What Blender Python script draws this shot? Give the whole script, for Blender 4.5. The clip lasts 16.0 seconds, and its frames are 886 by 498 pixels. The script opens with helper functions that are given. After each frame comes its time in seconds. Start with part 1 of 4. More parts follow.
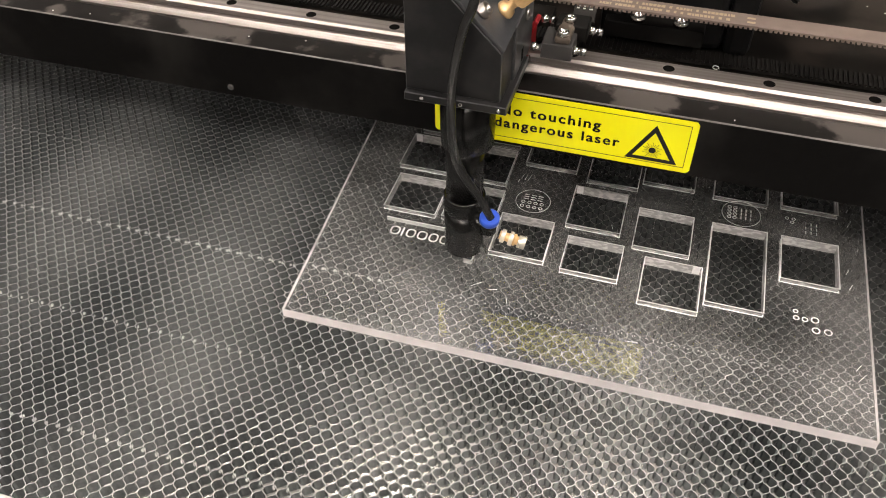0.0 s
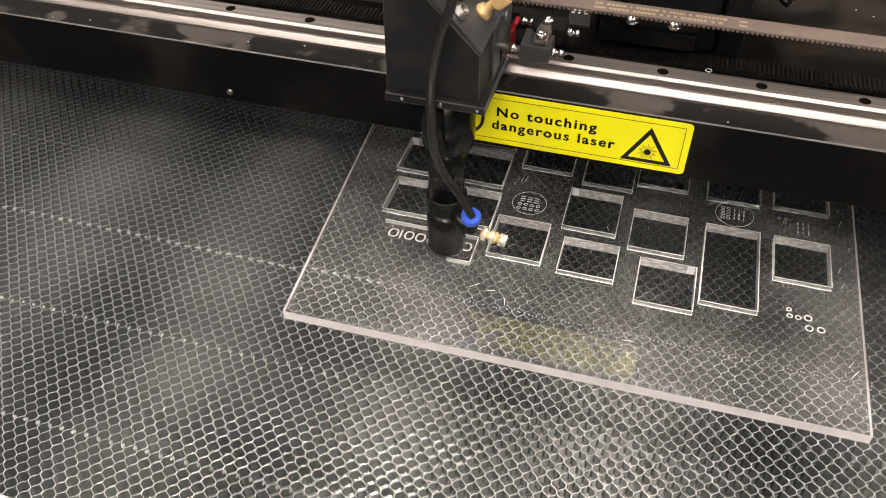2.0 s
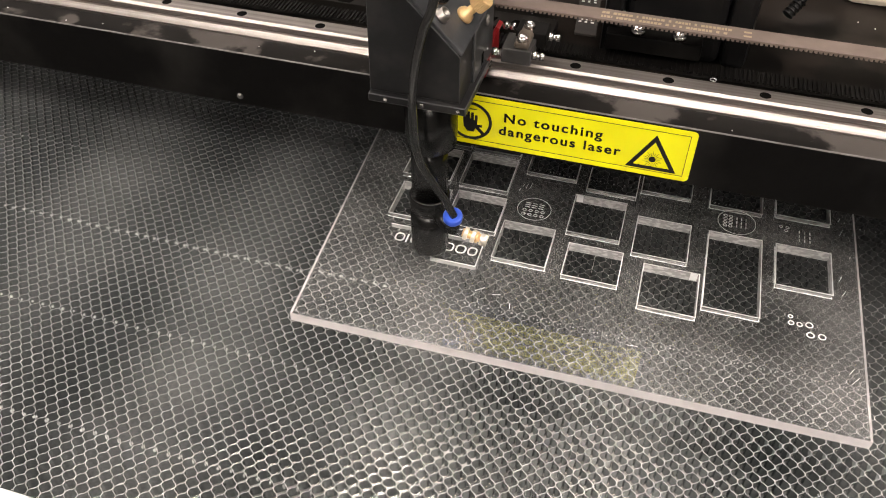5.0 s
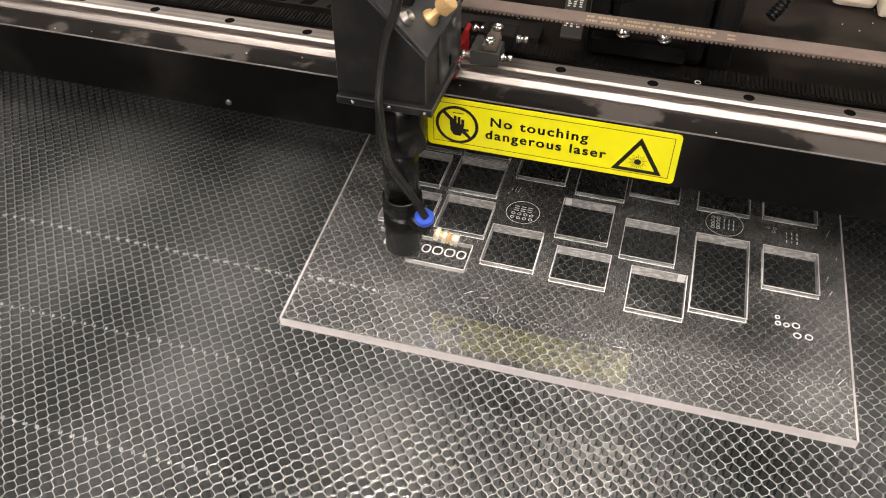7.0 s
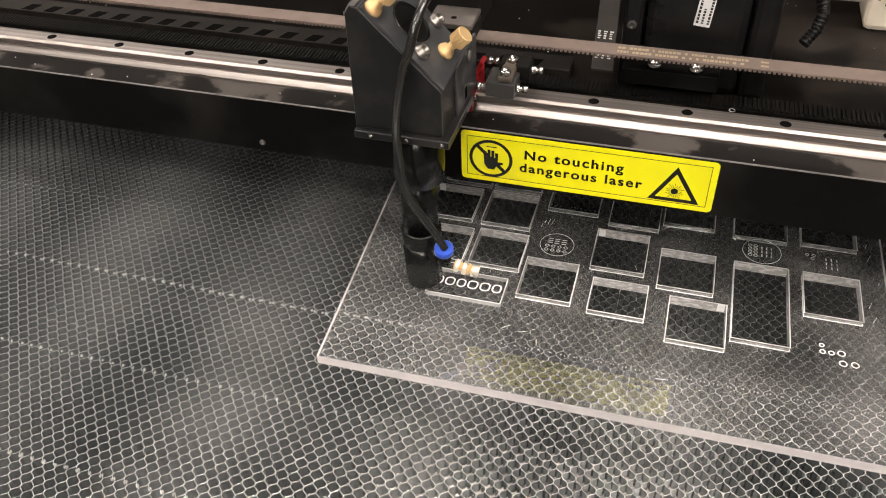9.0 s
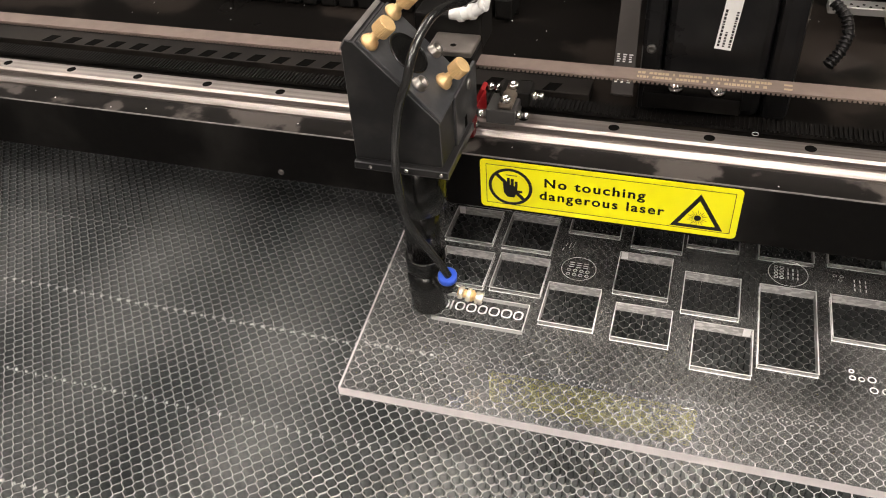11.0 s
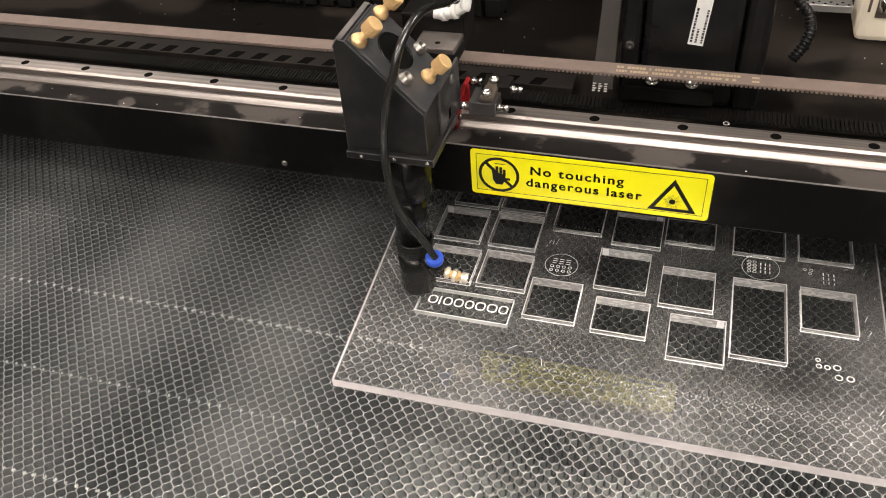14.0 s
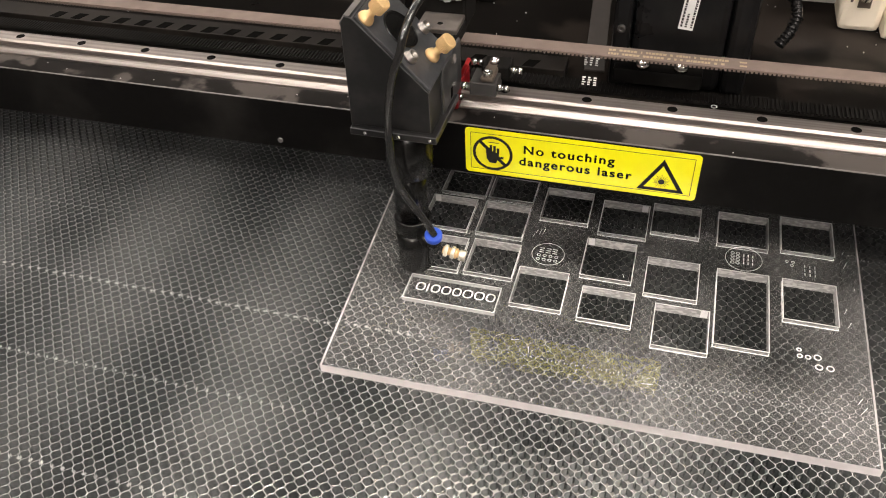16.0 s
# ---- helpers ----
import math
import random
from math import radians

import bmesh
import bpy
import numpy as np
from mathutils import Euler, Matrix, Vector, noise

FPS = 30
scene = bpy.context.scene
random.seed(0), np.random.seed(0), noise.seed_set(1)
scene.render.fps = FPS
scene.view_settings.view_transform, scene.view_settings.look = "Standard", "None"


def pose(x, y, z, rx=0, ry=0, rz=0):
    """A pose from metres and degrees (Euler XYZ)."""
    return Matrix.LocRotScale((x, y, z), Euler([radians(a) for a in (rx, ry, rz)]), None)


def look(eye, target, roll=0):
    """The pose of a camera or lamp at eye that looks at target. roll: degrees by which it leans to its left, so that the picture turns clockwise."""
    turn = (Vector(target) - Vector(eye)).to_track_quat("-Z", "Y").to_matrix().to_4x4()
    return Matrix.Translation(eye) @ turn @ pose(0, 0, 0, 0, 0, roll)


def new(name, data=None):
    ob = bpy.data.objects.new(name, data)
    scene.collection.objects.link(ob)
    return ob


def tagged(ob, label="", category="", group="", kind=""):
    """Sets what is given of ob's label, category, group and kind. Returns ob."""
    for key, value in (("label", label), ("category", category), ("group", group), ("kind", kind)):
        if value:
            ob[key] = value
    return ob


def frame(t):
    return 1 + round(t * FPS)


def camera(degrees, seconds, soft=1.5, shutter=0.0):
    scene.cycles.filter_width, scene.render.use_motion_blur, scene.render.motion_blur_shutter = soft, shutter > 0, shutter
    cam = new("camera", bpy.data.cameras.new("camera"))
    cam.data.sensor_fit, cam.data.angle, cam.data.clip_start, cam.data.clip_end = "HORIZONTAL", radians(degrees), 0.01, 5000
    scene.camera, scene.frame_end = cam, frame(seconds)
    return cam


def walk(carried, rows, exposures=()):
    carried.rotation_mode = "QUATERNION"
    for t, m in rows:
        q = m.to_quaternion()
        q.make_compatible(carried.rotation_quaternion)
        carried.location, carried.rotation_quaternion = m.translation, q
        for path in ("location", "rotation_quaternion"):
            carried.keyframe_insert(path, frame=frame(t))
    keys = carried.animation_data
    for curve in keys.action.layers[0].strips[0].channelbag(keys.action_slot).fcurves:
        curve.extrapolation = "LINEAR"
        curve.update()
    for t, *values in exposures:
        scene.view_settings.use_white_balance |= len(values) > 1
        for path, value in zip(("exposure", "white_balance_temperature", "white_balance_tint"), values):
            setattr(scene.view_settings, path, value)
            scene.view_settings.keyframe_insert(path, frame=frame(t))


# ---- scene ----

cam = camera(55.53, 16.0, soft=1.05)
PATH = [
    (0, (0.2265, -0.3429, 0.4539), (0.0990, 0.0653, 0.0331), -0.60),
    (0.5, (0.2261, -0.3456, 0.4547), (0.0998, 0.0627, 0.0335), -0.72),
    (1, (0.2213, -0.3477, 0.4555), (0.0959, 0.0616, 0.0351), -0.59),
    (1.5, (0.2231, -0.3498, 0.4567), (0.0980, 0.0608, 0.0374), -0.61),
    (2, (0.2238, -0.3507, 0.4578), (0.1013, 0.0613, 0.0392), -0.45),
    (2.5, (0.2253, -0.3541, 0.4559), (0.1020, 0.0599, 0.0395), -0.42),
    (3, (0.2203, -0.3553, 0.4564), (0.0999, 0.0594, 0.0398), -0.15),
    (3.5, (0.2200, -0.3572, 0.4574), (0.0992, 0.0577, 0.0411), 0.04),
    (4, (0.2191, -0.3611, 0.4584), (0.0975, 0.0548, 0.0433), 0.37),
    (6.5, (0.2256, -0.3562, 0.4620), (0.1037, 0.0614, 0.0488), 0.03),
    (7, (0.2279, -0.3596, 0.4621), (0.1061, 0.0593, 0.0501), -0.08),
    (7.5, (0.2272, -0.3609, 0.4644), (0.1038, 0.0574, 0.0524), -0.28),
    (8, (0.2283, -0.3609, 0.4614), (0.1040, 0.0592, 0.0514), -0.59),
    (8.5, (0.2286, -0.3666, 0.4652), (0.0986, 0.0572, 0.0609), -1.31),
    (9, (0.2168, -0.3610, 0.4609), (0.0766, 0.0696, 0.0673), -2.57),
    (9.5, (0.2154, -0.3470, 0.4682), (0.0697, 0.0839, 0.0769), -3.91),
    (10, (0.2130, -0.3402, 0.4662), (0.0599, 0.0893, 0.0761), -4.31),
    (12.5, (0.2217, -0.3594, 0.4881), (0.0664, 0.0643, 0.0927), -4.94),
    (13, (0.2251, -0.3623, 0.4909), (0.0722, 0.0631, 0.0965), -5.17),
    (13.5, (0.2239, -0.3626, 0.4936), (0.0714, 0.0630, 0.0992), -5.11),
    (14, (0.2293, -0.3645, 0.4931), (0.0758, 0.0617, 0.0996), -5.04),
    (14.5, (0.2304, -0.3689, 0.4937), (0.0809, 0.0581, 0.0997), -4.57),
    (15, (0.2300, -0.3755, 0.4952), (0.0849, 0.0530, 0.1011), -4.31),
    (15.5, (0.2295, -0.3739, 0.4937), (0.0878, 0.0538, 0.0975), -4.17),
    (16, (0.2228, -0.3720, 0.4936), (0.0852, 0.0548, 0.0951), -3.05),
]
walk(cam, [(t, look(eye, target, roll)) for t, eye, target, roll in PATH])

# ---- room light ----
world = bpy.data.worlds.new("room_air")
scene.world = world
world.use_nodes = True
world.node_tree.nodes["Background"].inputs[0].default_value = (0.9, 0.92, 1.0, 1)
world.node_tree.nodes["Background"].inputs[1].default_value = 0.05
LAMP_POWER = 26.0
scene.view_settings.exposure = 0.0


# ---- materials ----
def mat(name, color, rough=0.5, metal=0.0, grain=0.0, scale=200.0, bump=0.0, dust=0.0, dust_scale=30.0,
        dlo=0.45, dhi=0.75, spec=0.5, trans=0.0, ior=1.45, emit=0.0, jitter=0.0, stretch=(1, 1, 1), dust_color=(0.35, 0.33, 0.31)):
    m = bpy.data.materials.new(name)
    m.use_nodes = True
    nt = m.node_tree
    b = nt.nodes["Principled BSDF"]
    col = (*color, 1)
    b.inputs["Base Color"].default_value = col
    b.inputs["Roughness"].default_value = rough
    b.inputs["Metallic"].default_value = metal
    b.inputs["Specular IOR Level"].default_value = spec
    b.inputs["Transmission Weight"].default_value = trans
    b.inputs["IOR"].default_value = ior
    if emit:
        b.inputs["Emission Color"].default_value = col
        b.inputs["Emission Strength"].default_value = emit
    if grain or dust or bump or jitter:
        tc = nt.nodes.new("ShaderNodeTexCoord")
        mp = nt.nodes.new("ShaderNodeMapping")
        mp.inputs["Scale"].default_value = stretch
        nt.links.new(tc.outputs["Object"], mp.inputs["Vector"])
        n1 = nt.nodes.new("ShaderNodeTexNoise")
        n1.inputs["Scale"].default_value = scale
        n1.inputs["Detail"].default_value = 4
        nt.links.new(mp.outputs["Vector"], n1.inputs["Vector"])
        last = None
        if grain:
            mx = nt.nodes.new("ShaderNodeMix")
            mx.data_type = "RGBA"
            mx.inputs[6].default_value = (*[c * (1 - grain) for c in color], 1)
            mx.inputs[7].default_value = (*[min(1, c * (1 + grain)) for c in color], 1)
            nt.links.new(n1.outputs["Fac"], mx.inputs[0])
            last = mx.outputs[2]
        n2 = nt.nodes.new("ShaderNodeTexNoise")
        n2.inputs["Scale"].default_value = dust_scale
        n2.inputs["Detail"].default_value = 6
        nt.links.new(mp.outputs["Vector"], n2.inputs["Vector"])
        ramp = nt.nodes.new("ShaderNodeMapRange")
        ramp.inputs[1].default_value = dlo
        ramp.inputs[2].default_value = dhi
        ramp.inputs[3].default_value = 0.0
        ramp.inputs[4].default_value = dust
        nt.links.new(n2.outputs["Fac"], ramp.inputs[0])
        if dust:
            mx = nt.nodes.new("ShaderNodeMix")
            mx.data_type = "RGBA"
            mx.inputs[6].default_value = col
            mx.inputs[7].default_value = (*dust_color, 1)
            if last:
                nt.links.new(last, mx.inputs[6])
            nt.links.new(ramp.outputs[0], mx.inputs[0])
            last = mx.outputs[2]
        if jitter:
            oi = nt.nodes.new("ShaderNodeObjectInfo")
            mr = nt.nodes.new("ShaderNodeMapRange")
            mr.inputs[3].default_value = 1 - jitter
            mr.inputs[4].default_value = 1 + jitter
            nt.links.new(oi.outputs["Random"], mr.inputs[0])
            hv = nt.nodes.new("ShaderNodeHueSaturation")
            hv.inputs["Color"].default_value = col
            nt.links.new(mr.outputs[0], hv.inputs["Value"])
            if last:
                nt.links.new(last, hv.inputs["Color"])
            last = hv.outputs[0]
        if last:
            nt.links.new(last, b.inputs["Base Color"])
        rr = nt.nodes.new("ShaderNodeMapRange")
        rr.inputs[3].default_value = max(0.02, rough * 0.8)
        rr.inputs[4].default_value = min(1.0, rough * 1.25)
        nt.links.new(n2.outputs["Fac"], rr.inputs[0])
        nt.links.new(rr.outputs[0], b.inputs["Roughness"])
        if bump:
            bp = nt.nodes.new("ShaderNodeBump")
            bp.inputs["Strength"].default_value = bump
            bp.inputs["Distance"].default_value = 0.0004
            nt.links.new(n1.outputs["Fac"], bp.inputs["Height"])
            nt.links.new(bp.outputs[0], b.inputs["Normal"])
    return m


# One foil in two colours: walls painted as shaded, rims as lit.
M_FOIL = mat("shaded_foil", (0.30, 0.305, 0.31), 0.25, 0.66, grain=0.3, scale=300, dust=0.5, dust_scale=40, jitter=0.15, dust_color=(0.10, 0.10, 0.10), stretch=(1, 1, 0.2))
M_RIM = mat("lit_foil_edge", (0.60, 0.59, 0.59), 0.33, 0.4, grain=0.12, scale=200, jitter=0.1, dust=0.4, dust_scale=20, dust_color=(0.5, 0.52, 0.52))
M_TRAY = mat("tray_steel", (0.3, 0.3, 0.3), 0.26, 0.85, grain=0.3, scale=60, bump=0.35, dust=0.5, dust_scale=9)
def sheen_bands(m, dark, light, share):
    """Painted reflection bands, front to back over the whole bed, uneven along their length."""
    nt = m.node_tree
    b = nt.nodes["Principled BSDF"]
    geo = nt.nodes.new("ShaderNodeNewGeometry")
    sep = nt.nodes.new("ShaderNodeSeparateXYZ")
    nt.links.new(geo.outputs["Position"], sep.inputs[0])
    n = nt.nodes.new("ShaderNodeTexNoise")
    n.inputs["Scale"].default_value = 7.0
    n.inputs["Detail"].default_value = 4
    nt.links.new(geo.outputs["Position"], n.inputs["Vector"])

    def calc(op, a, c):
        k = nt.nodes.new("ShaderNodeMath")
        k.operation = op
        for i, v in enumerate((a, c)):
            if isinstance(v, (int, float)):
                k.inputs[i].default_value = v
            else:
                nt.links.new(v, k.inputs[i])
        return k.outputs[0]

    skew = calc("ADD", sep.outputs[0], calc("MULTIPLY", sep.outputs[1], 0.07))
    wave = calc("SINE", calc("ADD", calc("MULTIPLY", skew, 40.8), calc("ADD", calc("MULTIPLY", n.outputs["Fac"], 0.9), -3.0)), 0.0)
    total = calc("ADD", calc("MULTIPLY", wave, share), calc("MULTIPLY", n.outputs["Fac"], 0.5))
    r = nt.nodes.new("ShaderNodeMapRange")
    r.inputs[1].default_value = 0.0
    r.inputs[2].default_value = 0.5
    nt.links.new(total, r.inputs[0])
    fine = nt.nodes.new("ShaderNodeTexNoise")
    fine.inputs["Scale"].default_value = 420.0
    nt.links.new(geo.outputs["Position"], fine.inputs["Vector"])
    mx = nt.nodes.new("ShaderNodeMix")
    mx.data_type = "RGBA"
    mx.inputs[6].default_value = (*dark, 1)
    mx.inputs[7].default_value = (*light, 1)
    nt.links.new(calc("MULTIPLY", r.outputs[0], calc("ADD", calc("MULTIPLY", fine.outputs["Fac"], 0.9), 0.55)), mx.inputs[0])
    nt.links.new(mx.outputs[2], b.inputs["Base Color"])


# Foil walls: the bands put reflected bright and dark into the colour.
sheen_bands(M_FOIL, (0.10, 0.116, 0.12), (0.465, 0.48, 0.485), 0.11)


def dark_patch(m, strength, cx, cy, rx, ry):
    """A ragged, darker patch of the bed round (cx, cy), broken up by noise."""
    nt = m.node_tree
    b = nt.nodes["Principled BSDF"]
    src = b.inputs["Base Color"].links[0].from_socket
    geo = nt.nodes.new("ShaderNodeNewGeometry")
    mp = nt.nodes.new("ShaderNodeMapping")
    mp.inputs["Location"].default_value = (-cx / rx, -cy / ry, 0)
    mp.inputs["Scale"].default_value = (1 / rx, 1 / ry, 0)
    ln = nt.nodes.new("ShaderNodeVectorMath")
    ln.operation = "LENGTH"
    n = nt.nodes.new("ShaderNodeTexNoise")
    n.inputs["Scale"].default_value = 34.0
    n.inputs["Detail"].default_value = 5
    ad = nt.nodes.new("ShaderNodeMath")
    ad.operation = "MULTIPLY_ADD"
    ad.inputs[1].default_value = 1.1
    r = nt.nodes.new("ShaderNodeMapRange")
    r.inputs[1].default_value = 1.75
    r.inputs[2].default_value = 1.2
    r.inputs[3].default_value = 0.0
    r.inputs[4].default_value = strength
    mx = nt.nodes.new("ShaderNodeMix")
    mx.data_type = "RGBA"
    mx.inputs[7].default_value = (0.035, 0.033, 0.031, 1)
    nt.links.new(geo.outputs["Position"], mp.inputs["Vector"])
    nt.links.new(mp.outputs["Vector"], ln.inputs[0])
    nt.links.new(geo.outputs["Position"], n.inputs["Vector"])
    nt.links.new(n.outputs["Fac"], ad.inputs[0])
    nt.links.new(ln.outputs["Value"], ad.inputs[2])
    nt.links.new(ad.outputs[0], r.inputs[0])
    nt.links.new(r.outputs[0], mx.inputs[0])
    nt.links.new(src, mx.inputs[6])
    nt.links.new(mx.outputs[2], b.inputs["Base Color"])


dark_patch(M_FOIL, 0.5, 0.25, 0.21, 0.26, 0.17)
dark_patch(M_RIM, 0.8, 0.25, 0.21, 0.27, 0.18)


# Tray: lamp reflections painted as pale bands.
sheen_bands(M_TRAY, (0.18, 0.18, 0.18), (0.97, 0.95, 0.92), 0.12)
M_DENT = mat("dented_foil", (0.66, 0.66, 0.65), 0.3, 0.95, grain=0.3, scale=300, dust=0.4, dust_scale=25, dust_color=(0.25, 0.25, 0.25))
M_SLAT = mat("slat_aluminium", (0.58, 0.57, 0.56), 0.38, 0.5, grain=0.2, scale=90)
M_FRAME = mat("bare_aluminium", (0.72, 0.71, 0.70), 0.33, 0.9, grain=0.1, scale=120, stretch=(0.05, 1, 1))
M_BLACK = mat("black_anodised", (0.0045, 0.0042, 0.0042), 0.5, 0.0, grain=0.3, scale=150, dust=0.05, dust_scale=14, bump=0.05, spec=0.08)
M_BEAMTOP = mat("beam_black_dusty", (0.008, 0.0073, 0.007), 0.3, 0.0, grain=0.3, scale=150, dust=0.6, dust_scale=16, dust_color=(0.10, 0.088, 0.082), spec=0.1, dlo=0.555, dhi=0.585)
# Paler greys that paint a highlight along bevelled edges.
M_LITEDGE = mat("lit_edge", (0.16, 0.15, 0.145), 0.4, 0.3, grain=0.5, scale=80)
M_HEADEDGE = mat("head_lit_edge", (0.055, 0.055, 0.058), 0.4, 0.2, grain=0.6, scale=150)
M_BRACKET = mat("grey_bracket", (0.12, 0.105, 0.096), 0.42, 0.3, grain=0.25, scale=80, dust=0.3, dust_scale=60)
M_LEVER = mat("brown_lever", (0.10, 0.08, 0.065), 0.3, 0.2, grain=0.2, scale=150)
M_CLAMP = mat("clamp_grey", (0.045, 0.043, 0.042), 0.42, 0.1, grain=0.2, scale=150)
M_HEAD = mat("head_black", (0.0085, 0.0085, 0.0092), 0.4, 0.0, grain=0.25, scale=400, dust=0.05, dust_scale=40, bump=0.1, spec=0.3)
M_HEADTOP = mat("mirror_mount_grey", (0.045, 0.047, 0.052), 0.36, 0.2, grain=0.25, scale=300, dust=0.4, dust_scale=50, dust_color=(0.13, 0.13, 0.13))
M_TUBE = mat("lens_tube_black", (0.006, 0.006, 0.006), 0.22, 0.0, grain=0.2, scale=200)
M_HOSE = mat("hose_black", (0.014, 0.014, 0.014), 0.2, 0.0, grain=0.2, scale=200, spec=1.0, bump=0.25)
M_STEEL = mat("rail_steel", (0.43, 0.39, 0.37), 0.38, 1.0, grain=0.85, scale=420, stretch=(0.006, 1, 1), dust=0.2, dust_scale=30, dust_color=(0.4, 0.37, 0.34))
M_SCREW = mat("screw_steel", (0.75, 0.73, 0.70), 0.25, 1.0, grain=0.1)
M_DULLSCREW = mat("dull_screw", (0.36, 0.34, 0.32), 0.38, 1.0, grain=0.3)
M_BRASS = mat("brass_fitting", (0.88, 0.82, 0.70), 0.28, 0.6, grain=0.1)
M_KNOB = mat("brass_knob", (0.80, 0.545, 0.27), 0.4, 0.5, grain=0.12, scale=500)
M_BLUE = mat("blue_collar", (0.03, 0.09, 0.55), 0.3)
M_YELLOW = mat("sign_yellow", (1.0, 0.92, 0.008), 0.13, 0.0, grain=0.04, scale=50, dust=0.04, spec=0.8)
M_INK = mat("sign_ink", (0.006, 0.0055, 0.005), 0.5)
# Near-black for flat pieces that stand in for shade inside holes.
M_VOID = mat("hole_shade", (0.003, 0.0028, 0.0027), 0.7, spec=0.03, grain=0.2)
M_RED = mat("wiper_red", (0.25, 0.008, 0.011), 0.4, grain=0.1)
M_GREEN = mat("carriage_green", (0.01, 0.16, 0.07), 0.4, grain=0.1)
M_CROSSBELT = mat("motor_belt_brown", (0.026, 0.022, 0.020), 0.6, grain=0.2, scale=120, dust=0.3, dust_scale=40, dust_color=(0.05, 0.043, 0.04))
M_PANELSIDE = mat("dusty_side_plate", (0.03, 0.031, 0.033), 0.32, 0.2, grain=0.3, scale=200, dust=0.7, dust_scale=70, dust_color=(0.14, 0.14, 0.14), dlo=0.45, dhi=0.7)
M_BELT = mat("belt_brown", (0.15, 0.115, 0.10), 0.6, grain=0.2, scale=120, dust=0.3, dust_scale=60, dust_color=(0.22, 0.175, 0.15))
M_BELTDARK = mat("belt_dark", (0.0055, 0.005, 0.0047), 0.6, grain=0.4, scale=150, dust=0.3, dust_color=(0.021, 0.018, 0.016), spec=0.18)
M_TRACK = mat("track_brown_black", (0.011, 0.0095, 0.0085), 0.5, grain=0.4, scale=90, dust=0.6, dust_scale=25, dust_color=(0.034, 0.028, 0.024), spec=0.2)
M_GOLDINK = mat("belt_print", (0.36, 0.28, 0.19), 0.6)
M_WHITEINK = mat("print_white", (0.7, 0.7, 0.68), 0.6)
M_PANEL = mat("back_panel_black", (0.0045, 0.004, 0.0037), 0.3, 0.0, grain=0.3, scale=40, dust=0.6, dust_scale=11, dust_color=(0.026, 0.021, 0.018), spec=0.08, dlo=0.52, dhi=0.6)
M_MOTOR = mat("motor_black", (0.005, 0.005, 0.0055), 0.28, 0.0, grain=0.2, scale=80, spec=0.2, dust=0.02)
M_LABEL = mat("label_white", (0.78, 0.78, 0.77), 0.45, grain=0.05)
M_CREAM = mat("cream_plastic", (0.78, 0.70, 0.58), 0.42, grain=0.06, scale=60)
M_WHITEPLASTIC = mat("white_tape", (0.8, 0.8, 0.79), 0.35, grain=0.08, scale=150)
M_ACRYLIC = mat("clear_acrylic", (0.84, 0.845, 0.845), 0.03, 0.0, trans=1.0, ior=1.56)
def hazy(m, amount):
    """A patchy whitish veil mixed thinly over the clear surface."""
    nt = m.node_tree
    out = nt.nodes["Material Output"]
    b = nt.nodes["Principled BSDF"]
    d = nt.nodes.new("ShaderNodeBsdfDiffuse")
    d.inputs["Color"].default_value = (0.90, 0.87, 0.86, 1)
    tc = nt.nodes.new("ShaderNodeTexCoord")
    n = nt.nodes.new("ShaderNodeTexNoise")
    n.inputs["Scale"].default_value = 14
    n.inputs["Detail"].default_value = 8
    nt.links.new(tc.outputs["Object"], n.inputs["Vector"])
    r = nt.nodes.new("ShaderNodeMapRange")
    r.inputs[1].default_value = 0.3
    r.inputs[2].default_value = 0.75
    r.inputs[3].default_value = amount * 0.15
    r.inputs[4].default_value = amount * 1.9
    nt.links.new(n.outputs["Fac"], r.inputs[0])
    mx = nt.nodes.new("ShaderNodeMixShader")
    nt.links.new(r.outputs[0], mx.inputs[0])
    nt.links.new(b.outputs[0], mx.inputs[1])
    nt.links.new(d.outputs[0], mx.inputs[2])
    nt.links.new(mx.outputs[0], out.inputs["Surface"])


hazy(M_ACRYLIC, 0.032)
# White streaks stand in for highlights; the second copy is dimmed by facing.
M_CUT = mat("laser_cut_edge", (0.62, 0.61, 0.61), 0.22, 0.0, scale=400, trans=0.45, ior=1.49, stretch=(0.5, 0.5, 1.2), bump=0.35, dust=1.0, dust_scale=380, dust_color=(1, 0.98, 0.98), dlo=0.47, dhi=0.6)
M_CUTFAR = mat("laser_cut_edge_clear_dim", (0.30, 0.295, 0.29), 0.2, 0.0, scale=400, trans=0.7, ior=1.49, stretch=(0.35, 0.35, 1.6), bump=0.4, dust=1.0, dust_scale=420, dust_color=(0.95, 0.93, 0.92), dlo=0.5, dhi=0.68)
# White for strips that imitate the highlight on cut edges.
M_RIMGLINT = mat("highlight_rim", (0.95, 0.94, 0.94), 0.3, 0.0, grain=0.5, scale=160, trans=0.1, ior=1.49)
M_EDGE = mat("sheet_edge", (0.80, 0.755, 0.77), 0.35, 0.0, dust=0.5, dust_scale=45, dust_color=(0.95, 0.92, 0.93), grain=0.12, scale=120, trans=0.05, ior=1.49)
M_KERF = mat("fresh_cut_face", (0.9, 0.9, 0.9), 0.5, 0.0, grain=0.5, scale=250, stretch=(1, 1, 0.15))
M_KERF.node_tree.nodes["Principled BSDF"].inputs["Alpha"].default_value = 0.4
M_ETCH = mat("engraving_white", (0.85, 0.85, 0.85), 0.7, grain=0.15, scale=900)
M_WALL = mat("room_wall", (0.16, 0.15, 0.14), 0.8, grain=0.05, scale=5)
M_CEIL = mat("room_ceiling", (0.20, 0.195, 0.19), 0.85, grain=0.04, scale=4)
